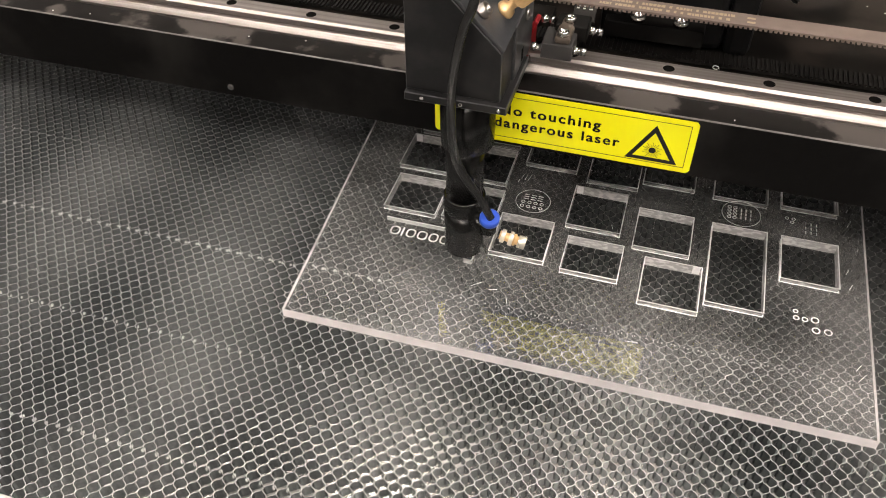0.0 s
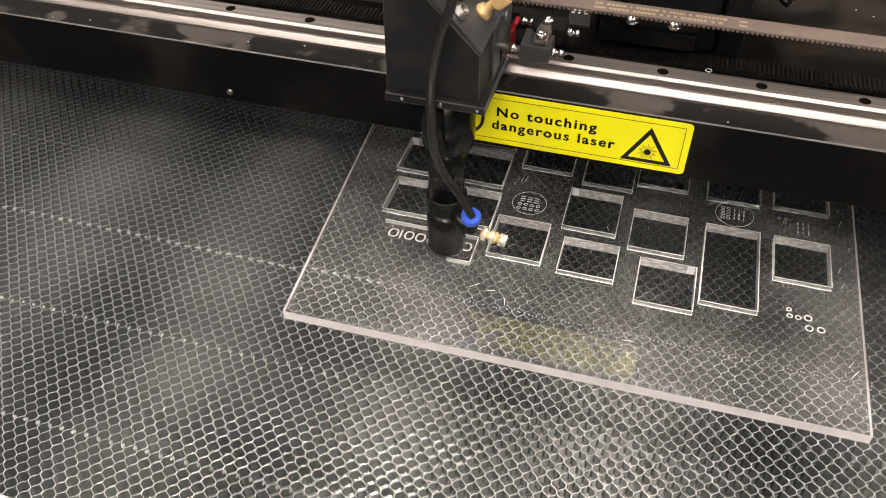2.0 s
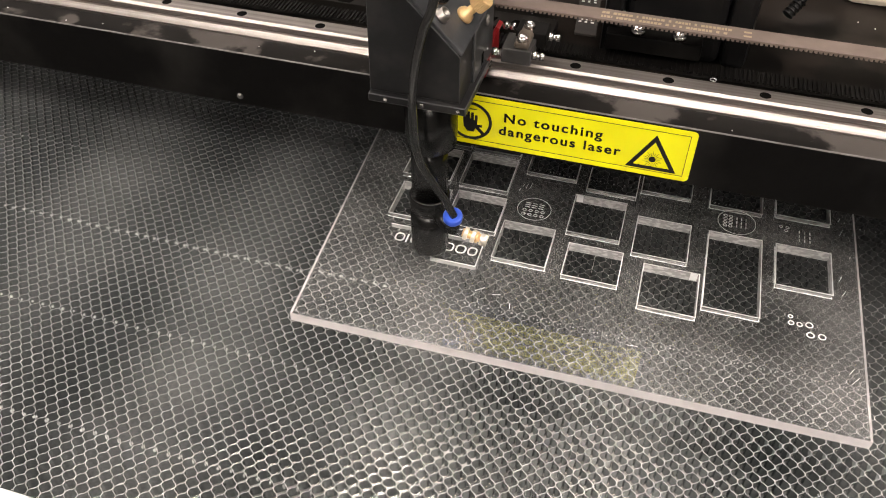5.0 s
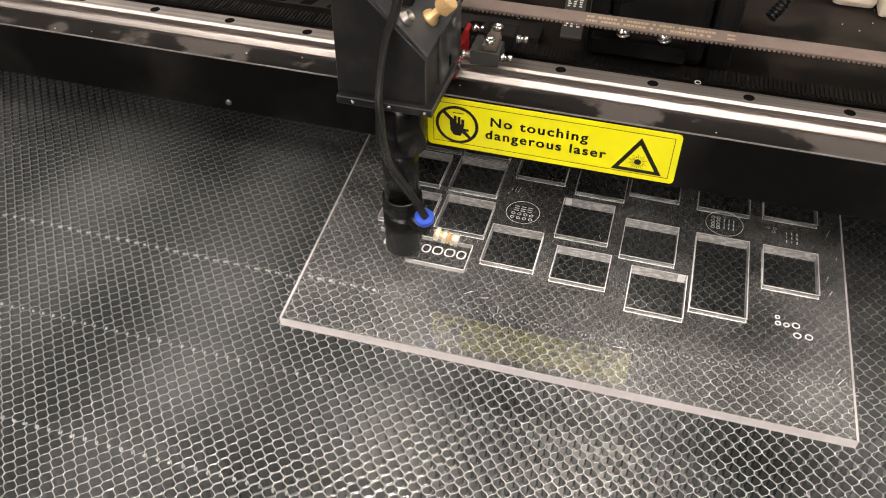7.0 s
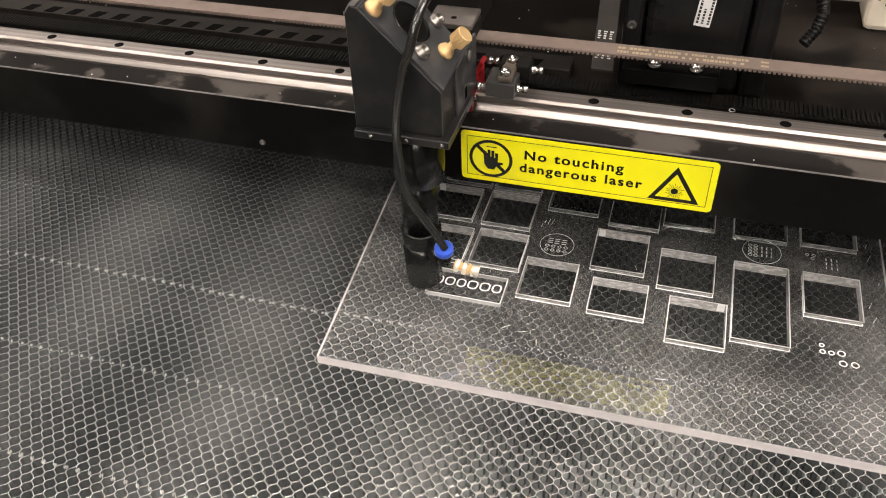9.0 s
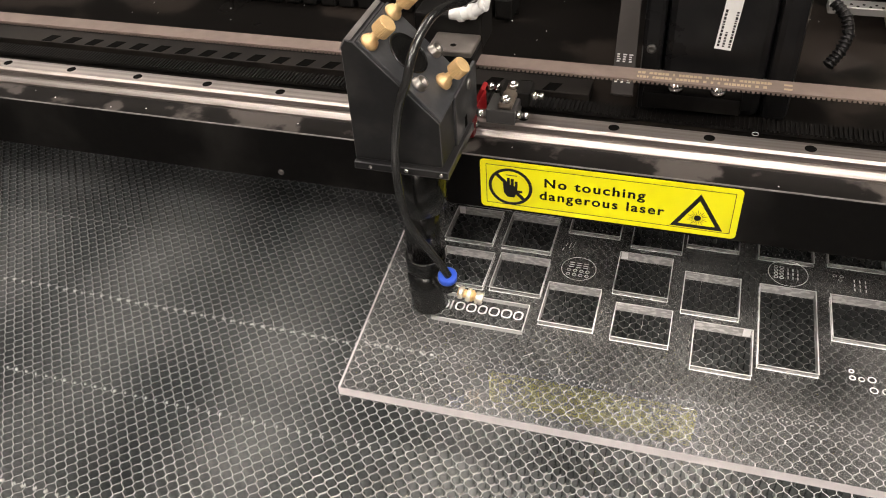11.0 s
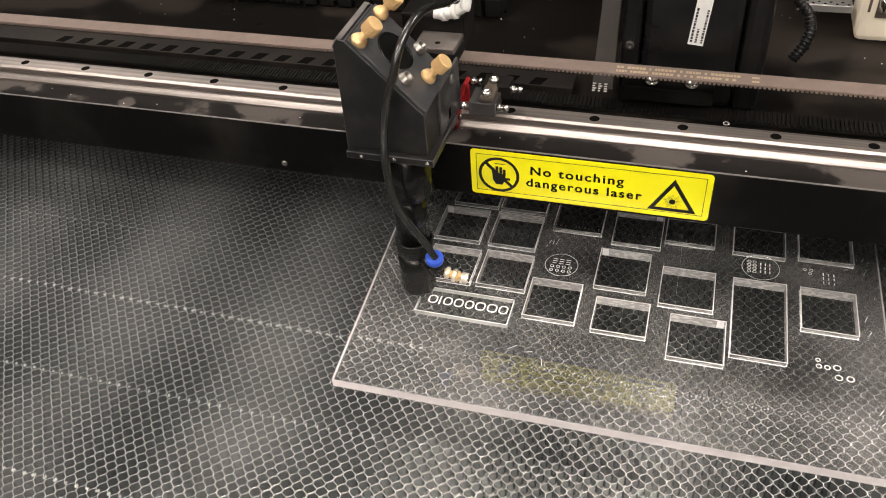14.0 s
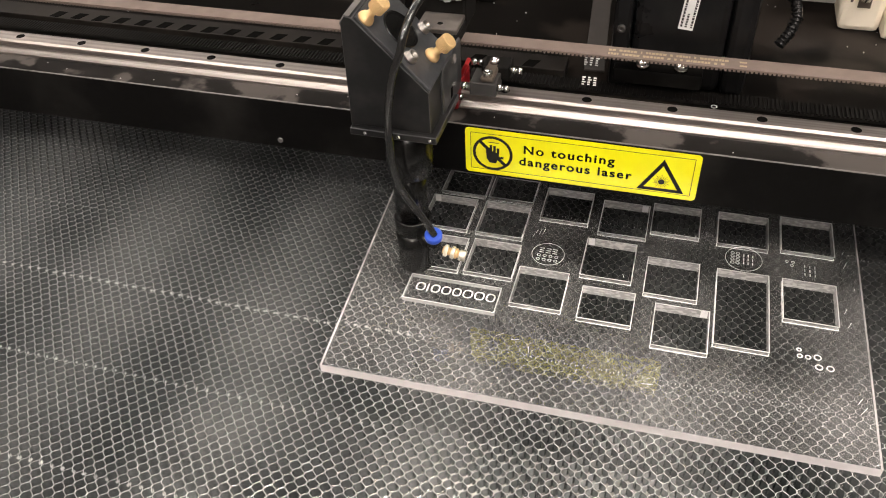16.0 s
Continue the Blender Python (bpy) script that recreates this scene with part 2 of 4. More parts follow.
M_FLOOR = mat("room_floor", (0.12, 0.115, 0.11), 0.6, grain=0.15, scale=6)
M_LAMP = mat("lamp_diffuser", (1.0, 0.905, 0.81), 0.5, emit=LAMP_POWER)
M_SPOT = mat("panel_lamp_diffuser", (1.0, 0.905, 0.81), 0.5, emit=150.0)
M_CABINET = mat("machine_cabinet", (0.22, 0.225, 0.235), 0.45, grain=0.08, scale=30)

MM = 0.001


# ---- mesh helpers, in millimetres ----
def box(bm, x0, x1, y0, y1, z0, z1, bevel=0.0, m=0, turn=None):
    vs = [bm.verts.new((x, y, z)) for x in (x0, x1) for y in (y0, y1) for z in (z0, z1)]
    idx = [(0, 1, 3, 2), (4, 6, 7, 5), (0, 4, 5, 1), (2, 3, 7, 6), (0, 2, 6, 4), (1, 5, 7, 3)]
    fs = [bm.faces.new([vs[i] for i in f]) for f in idx]
    for f in fs:
        f.material_index = m
    if turn is not None:
        bmesh.ops.transform(bm, matrix=turn, verts=vs)
    if bevel:
        es = list({e for f in fs for e in f.edges})
        bmesh.ops.bevel(bm, geom=es, offset=bevel, segments=2, affect="EDGES", profile=0.5)
    return bm


def prism(bm, pts, y0, y1, bevel=0.0):
    """A polygon in x and z drawn through from y0 to y1."""
    a = [bm.verts.new((x, y0, z)) for x, z in pts]
    b = [bm.verts.new((x, y1, z)) for x, z in pts]
    n = len(pts)
    fs = [bm.faces.new(a), bm.faces.new(b[::-1])]
    for i in range(n):
        fs.append(bm.faces.new((a[i], b[i], b[(i + 1) % n], a[(i + 1) % n])))
    bmesh.ops.recalc_face_normals(bm, faces=fs)
    if bevel:
        bmesh.ops.bevel(bm, geom=list({e for f in fs for e in f.edges}), offset=bevel, segments=2, affect="EDGES", profile=0.5)
    return bm


def lathe(bm, prof, base, axis=(0, 0, 1), seg=40, flutes=0, depth=0.0):
    """A turned body: prof is (radius, height) along the axis from base."""
    q = Vector((0, 0, 1)).rotation_difference(Vector(axis).normalized()).to_matrix()
    rings = []
    for r, h in prof:
        ring = []
        for k in range(seg):
            rr = r - (depth if flutes and k % 2 else 0.0)
            a = 2 * math.pi * k / seg
            ring.append(bm.verts.new(Vector(base) + q @ Vector((rr * math.cos(a), rr * math.sin(a), h))))
        rings.append(ring)
    for r0, r1 in zip(rings, rings[1:]):
        for k in range(seg):
            f = bm.faces.new((r0[k], r0[(k + 1) % seg], r1[(k + 1) % seg], r1[k]))
            f.smooth = not flutes
    bm.faces.new(rings[0][::-1])
    bm.faces.new(rings[-1])
    return bm


def sweep(bm, pts, r, seg=14, sub=8):
    """A round hose through points."""
    P = [Vector(p) for p in pts]
    path = []
    for i in range(len(P) - 1):
        a, b, c, d = P[max(i - 1, 0)], P[i], P[i + 1], P[min(i + 2, len(P) - 1)]
        for k in range(sub):
            t = k / sub
            path.append(0.5 * ((2 * b) + (c - a) * t + (2 * a - 5 * b + 4 * c - d) * t * t + (3 * b - a - 3 * c + d) * t ** 3))
    path.append(P[-1])
    rings, up = [], Vector((1, 0, 0.2))
    for i, p in enumerate(path):
        d = (path[min(i + 1, len(path) - 1)] - path[max(i - 1, 0)]).normalized()
        u = (up - d * up.dot(d)).normalized()
        up = u
        v = d.cross(u)
        rings.append([bm.verts.new(p + r * (math.cos(2 * math.pi * k / seg) * u + math.sin(2 * math.pi * k / seg) * v)) for k in range(seg)])
    for r0, r1 in zip(rings, rings[1:]):
        for k in range(seg):
            bm.faces.new((r0[k], r0[(k + 1) % seg], r1[(k + 1) % seg], r1[k])).smooth = True
    bm.faces.new(rings[0][::-1])
    bm.faces.new(rings[-1])
    return bm


def rounded(x0, x1, z0, z1, r, n=6):
    pts = []
    for cx, cz, a0 in ((x1 - r, z1 - r, 0), (x0 + r, z1 - r, 90), (x0 + r, z0 + r, 180), (x1 - r, z0 + r, 270)):
        pts += [(cx + r * math.cos(radians(a0 + 90 * k / n)), cz + r * math.sin(radians(a0 + 90 * k / n))) for k in range(n + 1)]
    return pts


def ring_flat(bm, cx, cy, r0, r1, z0, z1, seg=32):
    """A flat ring of some thickness lying in x and y."""
    vs = []
    for k in range(seg):
        c, s = math.cos(2 * math.pi * k / seg), math.sin(2 * math.pi * k / seg)
        vs.append([bm.verts.new((cx + r * c, cy + r * s, z)) for r, z in ((r0, z0), (r1, z0), (r1, z1), (r0, z1))])
    for k in range(seg):
        a, b = vs[k], vs[(k + 1) % seg]
        for i in range(4):
            bm.faces.new((a[i], b[i], b[(i + 1) % 4], a[(i + 1) % 4]))
    return bm


def lit_bevels(bm, share=0.02):
    """Puts the second, paler material on the narrow bevelled edges as a painted highlight."""
    most = max(f.calc_area() for f in bm.faces)
    for f in bm.faces:
        f.material_index = 1 if f.calc_area() < share * most else 0
    return bm


def mesh_of(name, bm, materials):
    for v in bm.verts:
        v.co *= MM
    bmesh.ops.recalc_face_normals(bm, faces=bm.faces)
    me = bpy.data.meshes.new(name)
    bm.to_mesh(me)
    bm.free()
    for m in materials if isinstance(materials, (list, tuple)) else [materials]:
        me.materials.append(m)
    return me


BASE = {}


def thing(name, label, category, base=(0, 0, 0), group="", kind=""):
    """A top-level empty that stands at base (millimetres)."""
    e = tagged(new(name), label, category, group, kind)
    e.empty_display_size = 0.02
    e.location = Vector(base) * MM
    BASE[e.name] = Vector(base) * MM
    return e


def part(name, bm, material, parent, label=""):
    ob = new(name, mesh_of(name, bm, material))
    ob.parent = parent
    if parent.name in BASE:
        ob.location = -BASE[parent.name]
    if label:
        ob["label"] = label
    return ob


def single(name, bm, material, label="", category="", group="", kind=""):
    return tagged(new(name, mesh_of(name, bm, material)), label, category, group, kind)


def B():
    return bmesh.new()


# ---- unseen room added round the machine ----
def build_room():
    # Closed shell out of view, kept dark so black parts reflect little.
    r, top, low = 4200, 2300, -950
    bm = box(B(), -r, r, -r, r, low - 100, low)
    single("floor", bm, M_FLOOR, "grey workshop floor, unseen", "floor", kind="structure")
    bm = box(B(), -r, r, -r, r, top, top + 100)
    single("ceiling", bm, M_CEIL, "dark grey workshop ceiling, unseen", "ceiling", kind="structure")
    for n, (a, b, c, d) in {"wall_north": (-r, r, r, r + 100), "wall_south": (-r, r, -r - 100, -r),
                            "wall_east": (r, r + 100, -r, r), "wall_west": (-r - 100, -r, -r, r)}.items():
        single(n, box(B(), a, b, c, d, low, top), M_WALL, "plain dark workshop wall, unseen", "wall", kind="structure")
    # Lamps out of view, added and placed to light the bed and gantry.
    for x, y in ((-1000, 1040), (-2350, 1250), (1750, 1300), (-1200, -1950), (650, -3350), (-1500, -800), (1150, -450), (100, -2900), (1500, -1500), (1750, -50)):
        lamp = thing("added_ceiling_lamp", "unseen long ceiling lamp, added to light the bed and gantry", "lamp", (x, y, top), "ceiling lamps")
        part("housing", box(B(), x - 620, x + 620, y - 170, y + 170, top - 60, top - 2, 4), M_CABINET, lamp)
        part("diffuser", box(B(), x - 600, x + 600, y - 150, y + 150, top - 66, top - 61), M_LAMP, lamp, "glowing diffuser")
    x, y = 190, -1660
    lamp = thing("ceiling_spotlight", "small square ceiling lamp with a very bright diffuser", "lamp", (x, y, top))
    part("housing", box(B(), x - 140, x + 140, y - 120, y + 120, top - 60, top - 2, 4), M_CABINET, lamp)
    part("diffuser", box(B(), x - 120, x + 120, y - 95, y + 95, top - 66, top - 61), M_SPOT, lamp, "glowing diffuser")


build_room()

# ---- the cutting bed ----
PX, PY = 8.9, 11.4
BED_X0, BED_X1, BED_Y0, BED_Y1 = -580, 520, -176, 332
CELL_H = 9.0


def strip_x(k, y):
    """How far strip k swings to the side at y."""
    w = math.tanh(1.7 * math.sin(2 * math.pi * y / PY)) / math.tanh(1.7)
    return (1 if k % 2 else -1) * (PX / 4 - 0.1) * w


def ribbon_mesh(k, seed):
    """One corrugated foil strip along y; odd and even strips are mirrored and meet at the cell nodes."""
    rng = random.Random(seed)
    th = 0.34
    n = int((BED_Y1 - BED_Y0) / PY * 10)
    ph = rng.uniform(0, 6.28)
    verts, faces = [], []
    pts = []
    for i in range(n + 1):
        y = BED_Y0 + (BED_Y1 - BED_Y0) * i / n
        x = strip_x(k, y) + 0.18 * math.sin(y / 37.0 + ph)
        pts.append((x, y))
    for i, (x, y) in enumerate(pts):
        xa, ya = pts[max(i - 1, 0)]
        xb, yb = pts[min(i + 1, n)]
        d = Vector((xb - xa, yb - ya)).normalized()
        nx, ny = -d.y * th / 2, d.x * th / 2
        for sx, z in ((1, -0.11), (-1, -0.11), (1, -CELL_H), (-1, -CELL_H), (0, 0)):
            verts.append(((x + sx * nx) * MM, (y + sx * ny) * MM, z * MM))
    for i in range(n):
        a, b = 5 * i, 5 * i + 5
        faces += [(a, a + 4, b + 4, b), (a + 4, a + 1, b + 1, b + 4), (a, b, b + 2, a + 2), (a + 1, a + 3, b + 3, b + 1)]
    me = bpy.data.meshes.new("ribbon")
    me.from_pydata(verts, [], faces)
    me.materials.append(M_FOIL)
    me.materials.append(M_RIM)
    # Top faces get the paler foil, as an edge that catches light.
    for i in range(0, len(faces), 4):
        me.polygons[i].material_index = me.polygons[i + 1].material_index = 1
    return me


def build_bed():
    bed = thing("honeycomb_bed", "grey aluminium honeycomb cutting bed on a steel tray", "cutting bed", (0, 0, -40))
    meshes = [[ribbon_mesh(k, 10 * k + s) for s in range(6)] for k in (0, 1)]
    rng = random.Random(4)
    k = 0
    x = BED_X0
    while x < BED_X1:
        ob = new("ribbon", meshes[k % 2][rng.randrange(6)])
        ob.parent = bed
        ob.location = (x * MM, 0, 0.04)
        x += PX / 2
        k += 1
    part("tray", box(B(), BED_X0 - 4, BED_X1 + 4, BED_Y0 - 4, BED_Y1 + 4, -36, -32), M_TRAY, bed, "steel tray under the honeycomb with painted reflection bands")
    for y, w in ((-116, 0.8), (-29, 0.8), (58, 2.6), (145, 0.8), (232, 0.8), (319, 0.8)):
        part("slat", box(B(), BED_X0, BED_X1, y - w, y + w, -32, -CELL_H - 0.1, 0.2), M_SLAT, bed)
    # rows of small round dents pressed into every strip
    verts, faces = [], []
    rng = random.Random(6)
    for row in range(6):
        x, k = BED_X0, 0
        while x < BED_X1:
            y = -124 + 88 * row + rng.uniform(-0.5, 0.5)
            cx, cz, r = x + strip_x(k, y), -3.4 + rng.uniform(-0.5, 0.5), rng.uniform(1.1, 1.5) * (1.0 if row < 3 and x < 60 else 0.52)
            n0 = len(verts)
            for a in range(1, 5):
                for b in range(8):
                    p, q = math.pi * a / 5, 2 * math.pi * b / 8
                    verts.append(((cx + 0.75 * r * math.sin(p) * math.cos(q)) * MM, (y + r * math.sin(p) * math.sin(q)) * MM, (cz + r * math.cos(p)) * MM))
            for a in range(3):
                for b in range(8):
                    faces.append((n0 + 8 * a + b, n0 + 8 * a + 8 + b, n0 + 8 * a + 8 + (b + 1) % 8, n0 + 8 * a + (b + 1) % 8))
            faces += [tuple(n0 + b for b in range(8)), tuple(n0 + 31 - b for b in range(8))]
            x += PX / 2
            k += 1
    me = bpy.data.meshes.new("dent")
    me.from_pydata(verts, [], faces)
    me.polygons.foreach_set("use_smooth", [True] * len(me.polygons))
    me.materials.append(M_DENT)
    dents = new("dent", me)
    dents.parent = bed
    dents.location = (0, 0, 0.04)
    dents["label"], dents["kind"] = "small round dents pressed into the strips", "stuff"
    part("front_rail", box(B(), BED_X0 - 30, BED_X1 + 30, BED_Y0 - 40, BED_Y0 - 0.6, -36, 1.5, 1.0), M_FRAME, bed, "bare aluminium frame rail")
    part("back_rail", box(B(), BED_X0 - 30, BED_X1 + 30, BED_Y1 + 0.6, BED_Y1 + 40, -36, 1.5, 1.0), M_FRAME, bed)
    part("side_rail", box(B(), BED_X0 - 30, BED_X0 - 4.5, BED_Y0 - 0.5, BED_Y1 + 0.5, -36, 1.5, 1.0), M_FRAME, bed)
    part("side_rail", box(B(), BED_X1 + 4.5, BED_X1 + 30, BED_Y0 - 0.5, BED_Y1 + 0.5, -36, 1.5, 1.0), M_FRAME, bed)


build_bed()
cab = single("machine_cabinet", box(B(), -740, 760, -420, 900, -948, -40.5, 6), M_CABINET, "grey painted steel cabinet of the machine", "cabinet")

# ---- the acrylic sheet ----
T = 8.0
SHEET_X1, SHEET_Y1 = 396.0, 312.0
TAG = (38.5, 84.0, 115.3, 112.5)
HOLES = [(32, 229, 73, 270), (77, 229, 118, 270), (27, 178, 68, 221), (77, 178, 118, 222), (32, 125, 73.5, 166),
         (79.5, 126, 120, 168), (129, 210, 171, 254), (125, 98.5, 166, 142), (182, 202, 222.5, 247),
         (175, 144.5, 216.5, 191), (180, 95, 221.6, 131), (226.5, 213, 267, 252.5), (228, 135, 269.5, 178.5),
         (239, 80, 280, 124.5), (283, 210.5, 324, 253), (284.5, 92.5, 324.5, 177), (335.5, 213.5, 377, 258),
         (335.8, 131.5, 376, 177)]


CUT_FRONT, CUT_SIDE = [], []
FRONT_N, SIDE_N = 12, 5
FRONT_L, SIDE_L = (TAG[2] - TAG[0]) / FRONT_N, (TAG[3] - TAG[1]) / SIDE_N


def cut_face(x0, x1, y0, y1, sheet):
    """A piece of the frosted face that the laser leaves, with a painted highlight rim."""
    bm = box(B(), x0, x1, y0, y1, 0.4, T - 0.02)
    box(bm, x0, x1, y0 - 0.2, y1 + 0.2, T + 0.012, T + 0.06, m=1) if x1 - x0 > y1 - y0 else box(bm, x0 - 0.2, x1 + 0.2, y0, y1, T + 0.012, T + 0.06, m=1)
    return part("cut_face", bm, [M_KERF, M_RIMGLINT], sheet, "frosted face of the fresh laser cut")


def outline(bm, x0, x1, y0, y1, s, z0, z1):
    """A round-cornered outline of stroke s."""
    loops = []
    for a, r in ((0.0, 3.4), (s, 2.1)):
        loops.append(rounded(x0 + a, x1 - a, y0 + a, y1 - a, r, 5))
    for z in (z1, z0):
        o, i = [[bm.verts.new((x, y, z)) for x, y in p] for p in loops]
        n = len(o)
        for k in range(n):
            bm.faces.new((o[k], o[(k + 1) % n], i[(k + 1) % n], i[k]))


def build_sheet():
    holes = HOLES + [TAG]
    xs = sorted({0.0, SHEET_X1} | {v for h in holes for v in (h[0], h[2])})
    ys = sorted({0.0, SHEET_Y1} | {v for h in holes for v in (h[1], h[3])})
    nx, ny = len(xs) - 1, len(ys) - 1

    def solid(i, j):
        if not (0 <= i < nx and 0 <= j < ny):
            return None
        cx, cy = (xs[i] + xs[i + 1]) / 2, (ys[j] + ys[j + 1]) / 2
        return not any(a < cx < c and b < cy < d for a, b, c, d in holes)

    bm = B()
    grid = {}
    inside = lambda i, j: TAG[0] < (xs[i] + xs[i + 1]) / 2 < TAG[2] and TAG[1] < (ys[j] + ys[j + 1]) / 2 < TAG[3]

    def vert(i, j, z):
        if (i, j, z) not in grid:
            x, y = xs[i], ys[j]
            if i == 0:
                x = -0.062 * y - 0.2
            if j == 0:
                y = 0.0125 * x
            grid[i, j, z] = bm.verts.new((x, y, z))
        return grid[i, j, z]

    for i in range(nx):
        for j in range(ny):
            if not solid(i, j):
                continue
            bm.faces.new([vert(a, b, T) for a, b in ((i, j), (i + 1, j), (i + 1, j + 1), (i, j + 1))])
            bm.faces.new([vert(a, b, 0.05) for a, b in ((i, j + 1), (i + 1, j + 1), (i + 1, j), (i, j))])
            for di, dj, p, q in ((-1, 0, (i, j + 1), (i, j)), (1, 0, (i + 1, j), (i + 1, j + 1)), (0, -1, (i, j), (i + 1, j)), (0, 1, (i + 1, j + 1), (i, j + 1))):
                s = solid(i + di, j + dj)
                if s is None or not s and not inside(i + di, j + dj):
                    f = bm.faces.new((vert(*p, T), vert(*p, 0.05), vert(*q, 0.05), vert(*q, T)))
                    # Walls facing back take the dimmed copy, as if seen through acrylic.
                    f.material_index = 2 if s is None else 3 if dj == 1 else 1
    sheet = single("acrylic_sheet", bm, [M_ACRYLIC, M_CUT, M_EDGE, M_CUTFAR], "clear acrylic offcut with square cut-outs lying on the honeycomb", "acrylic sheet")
    sheet.visible_shadow = False
    tag = thing("name_tag", "small clear acrylic tag with frosted engraving, being cut from the sheet", "acrylic tag", (77, 98, 0))
    # the plate goes over into the sheet without a joint; the laser's cut alone parts them
    bm = box(B(), TAG[0], TAG[2], TAG[1], TAG[3], 0.05, T)
    bmesh.ops.recalc_face_normals(bm, faces=bm.faces)
    bmesh.ops.delete(bm, geom=[f for f in bm.faces if abs(f.normal.z) < 0.5], context="FACES_ONLY")
    bmesh.ops.scale(bm, vec=(MM, MM, MM), verts=bm.verts)
    me = bpy.data.meshes.new("plate")
    bm.to_mesh(me)
    bm.free()
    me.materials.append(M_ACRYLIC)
    plate = new("plate", me)
    plate.parent, plate.location = tag, -BASE["name_tag"]
    plate.visible_shadow = False
    for x0, x1, y0, y1 in ((TAG[0], TAG[2], TAG[3] - 0.15, TAG[3] + 0.15), (TAG[2] - 0.15, TAG[2] + 0.15, TAG[1], TAG[3] - 0.2)):
        cut_face(x0, x1, y0, y1, sheet)
    for k in range(FRONT_N):
        CUT_FRONT.append(cut_face(0, FRONT_L, TAG[1] - 0.15 + 0.006 * k, TAG[1] + 0.15 + 0.006 * k, sheet))
    for k in range(SIDE_N):
        CUT_SIDE.append(cut_face(-0.15 + 0.006 * k, 0.15 + 0.006 * k, 0, SIDE_L, sheet))
    # eight engraved marks, plain outlines
    x = 46.0
    for w in (8.0, 2.2, 7.6, 8.0, 7.4, 8.4, 8.4, 7.6):
        bm = B()
        y0, y1, s, z0, z1 = 94.6, 104.0, 1.3, T + 0.02, T + 0.10
        if w < 3:
            box(bm, x, x + 1.4, y0, y1, z0, z1)
        else:
            outline(bm, x, x + w, y0, y1, s, z0, z1)
        part("engraved_mark", bm, M_ETCH, tag, "frosted engraving")
        x += w + 1.35
    # Edge highlights laid as white strips round each cut-out.
    for a, b, c, d in HOLES:
        bm = B()
        for z0, z1 in ((T + 0.01, T + 0.06), (0.005, 0.045)):
            w = 0.75
            box(bm, a - w, c + w, b - w, b, z0, z1)
            box(bm, a - w, c + w, d, d + w, z0, z1)
            box(bm, a - w, a, b, d, z0, z1)
            box(bm, c, c + w, b, d, z0, z1)
        part("highlight_rim", bm, M_RIMGLINT, sheet, "thin white rim painted as the highlight of the cut edge")
    # White plates imitate the reflected glints in four corners.
    for x, y in ((27.4, 220.85), (216.0, 246.85), (175.4, 190.85), (273.8, 124.35)):
        single("corner_glint", box(B(), x, x + 5.4, y - 0.25, y + 0.1, 1.0, T - 0.1), M_ETCH, "small white plate painted as a glint in a cut-out's corner", "chip", "frosted chips")
    # engraved trial patterns on the sheet
    for cx, cy, r, flip in ((144.7, 162.5, 14.0, 0), (304.7, 194.0, 15.0, 1)):
        bm = ring_flat(B(), cx, cy, r - 0.42, r, T + 0.02, T + 0.08, 48)
        for a in range(4):
            for c in range(2):
                px, py = (-7.5 + 5 * a, -7.5 + 5 * c)
                if flip:
                    px, py = -9 + 4.2 * c, -6 + 4 * a
                ring_flat(bm, cx + px, cy + py, 1.1, 1.7, T + 0.02, T + 0.08, 14)
        for a in range(3):
            for c in range(3):
                px, py = (-6 + 5.6 * a, 1.5 + 2.6 * c)
                w, h = 2.0, 0.4
                if flip:
                    px, py, w, h = 0 + 3.6 * c, -5 + 4.6 * a, 0.45, 1.6
                box(bm, cx + px - w, cx + px + w, cy + py - h, cy + py + h, T + 0.02, T + 0.08)
        single("engraved_test_mark", bm, M_ETCH, "frosted circle of trial marks engraved in the acrylic", "engraving", "engraved trial circles")
    bm = B()
    for a in range(3):
        for c in range(3):
            box(bm, 353 + 4 * a - 0.4, 353 + 4 * a + 0.4, 186 + 5 * c - 1.6, 186 + 5 * c + 1.6, T + 0.02, T + 0.08)
    for a, c in ((339, 199), (344, 199), (343, 195)):
        ring_flat(bm, a, c, 1.1, 1.5, T + 0.02, T + 0.08, 14)
    single("engraved_test_mark", bm, M_ETCH, "frosted rows of trial strokes engraved in the acrylic", "engraving")
    for cx, cy, r in ((346.1, 100.4, 1.9), (346.5, 94.2, 2.2), (352.3, 94.2, 2.2), (359, 95.3, 2.8), (359.6, 85.8, 2.8), (367.5, 86.3, 2.8)):
        single("engraved_ring", ring_flat(B(), cx, cy, r - 0.75, r, T + 0.02, T + 0.1, 24), M_ETCH, "small frosted ring cut into the acrylic", "ring", "small cut rings")
    rng = random.Random(9)
    bm = B()
    for x, y, a in ((382, 150, 70), (384, 135, 65), (384, 220, 72), (385, 205, 70), (390, 176, 75), (386, 60, 60), (388, 52, 55), (130, 190, 80), (133, 190, 84), (136, 191, 80), (128, 184, 80),
                    (138, 60, 15), (125, 62, 40), (150, 52, 100), (240, 40, 5), (210, 150, 110)):
        l = rng.uniform(2, 5)
        m = Matrix.Translation((x, y, T + 0.05)) @ Matrix.Rotation(radians(a), 4, "Z")
        box(bm, -l, l, -0.14, 0.14, -0.03, 0.03, turn=m)
    single("surface_scratch", bm, M_ETCH, "fine white scratches on the acrylic surface", "scratch", kind="stuff")


build_sheet()


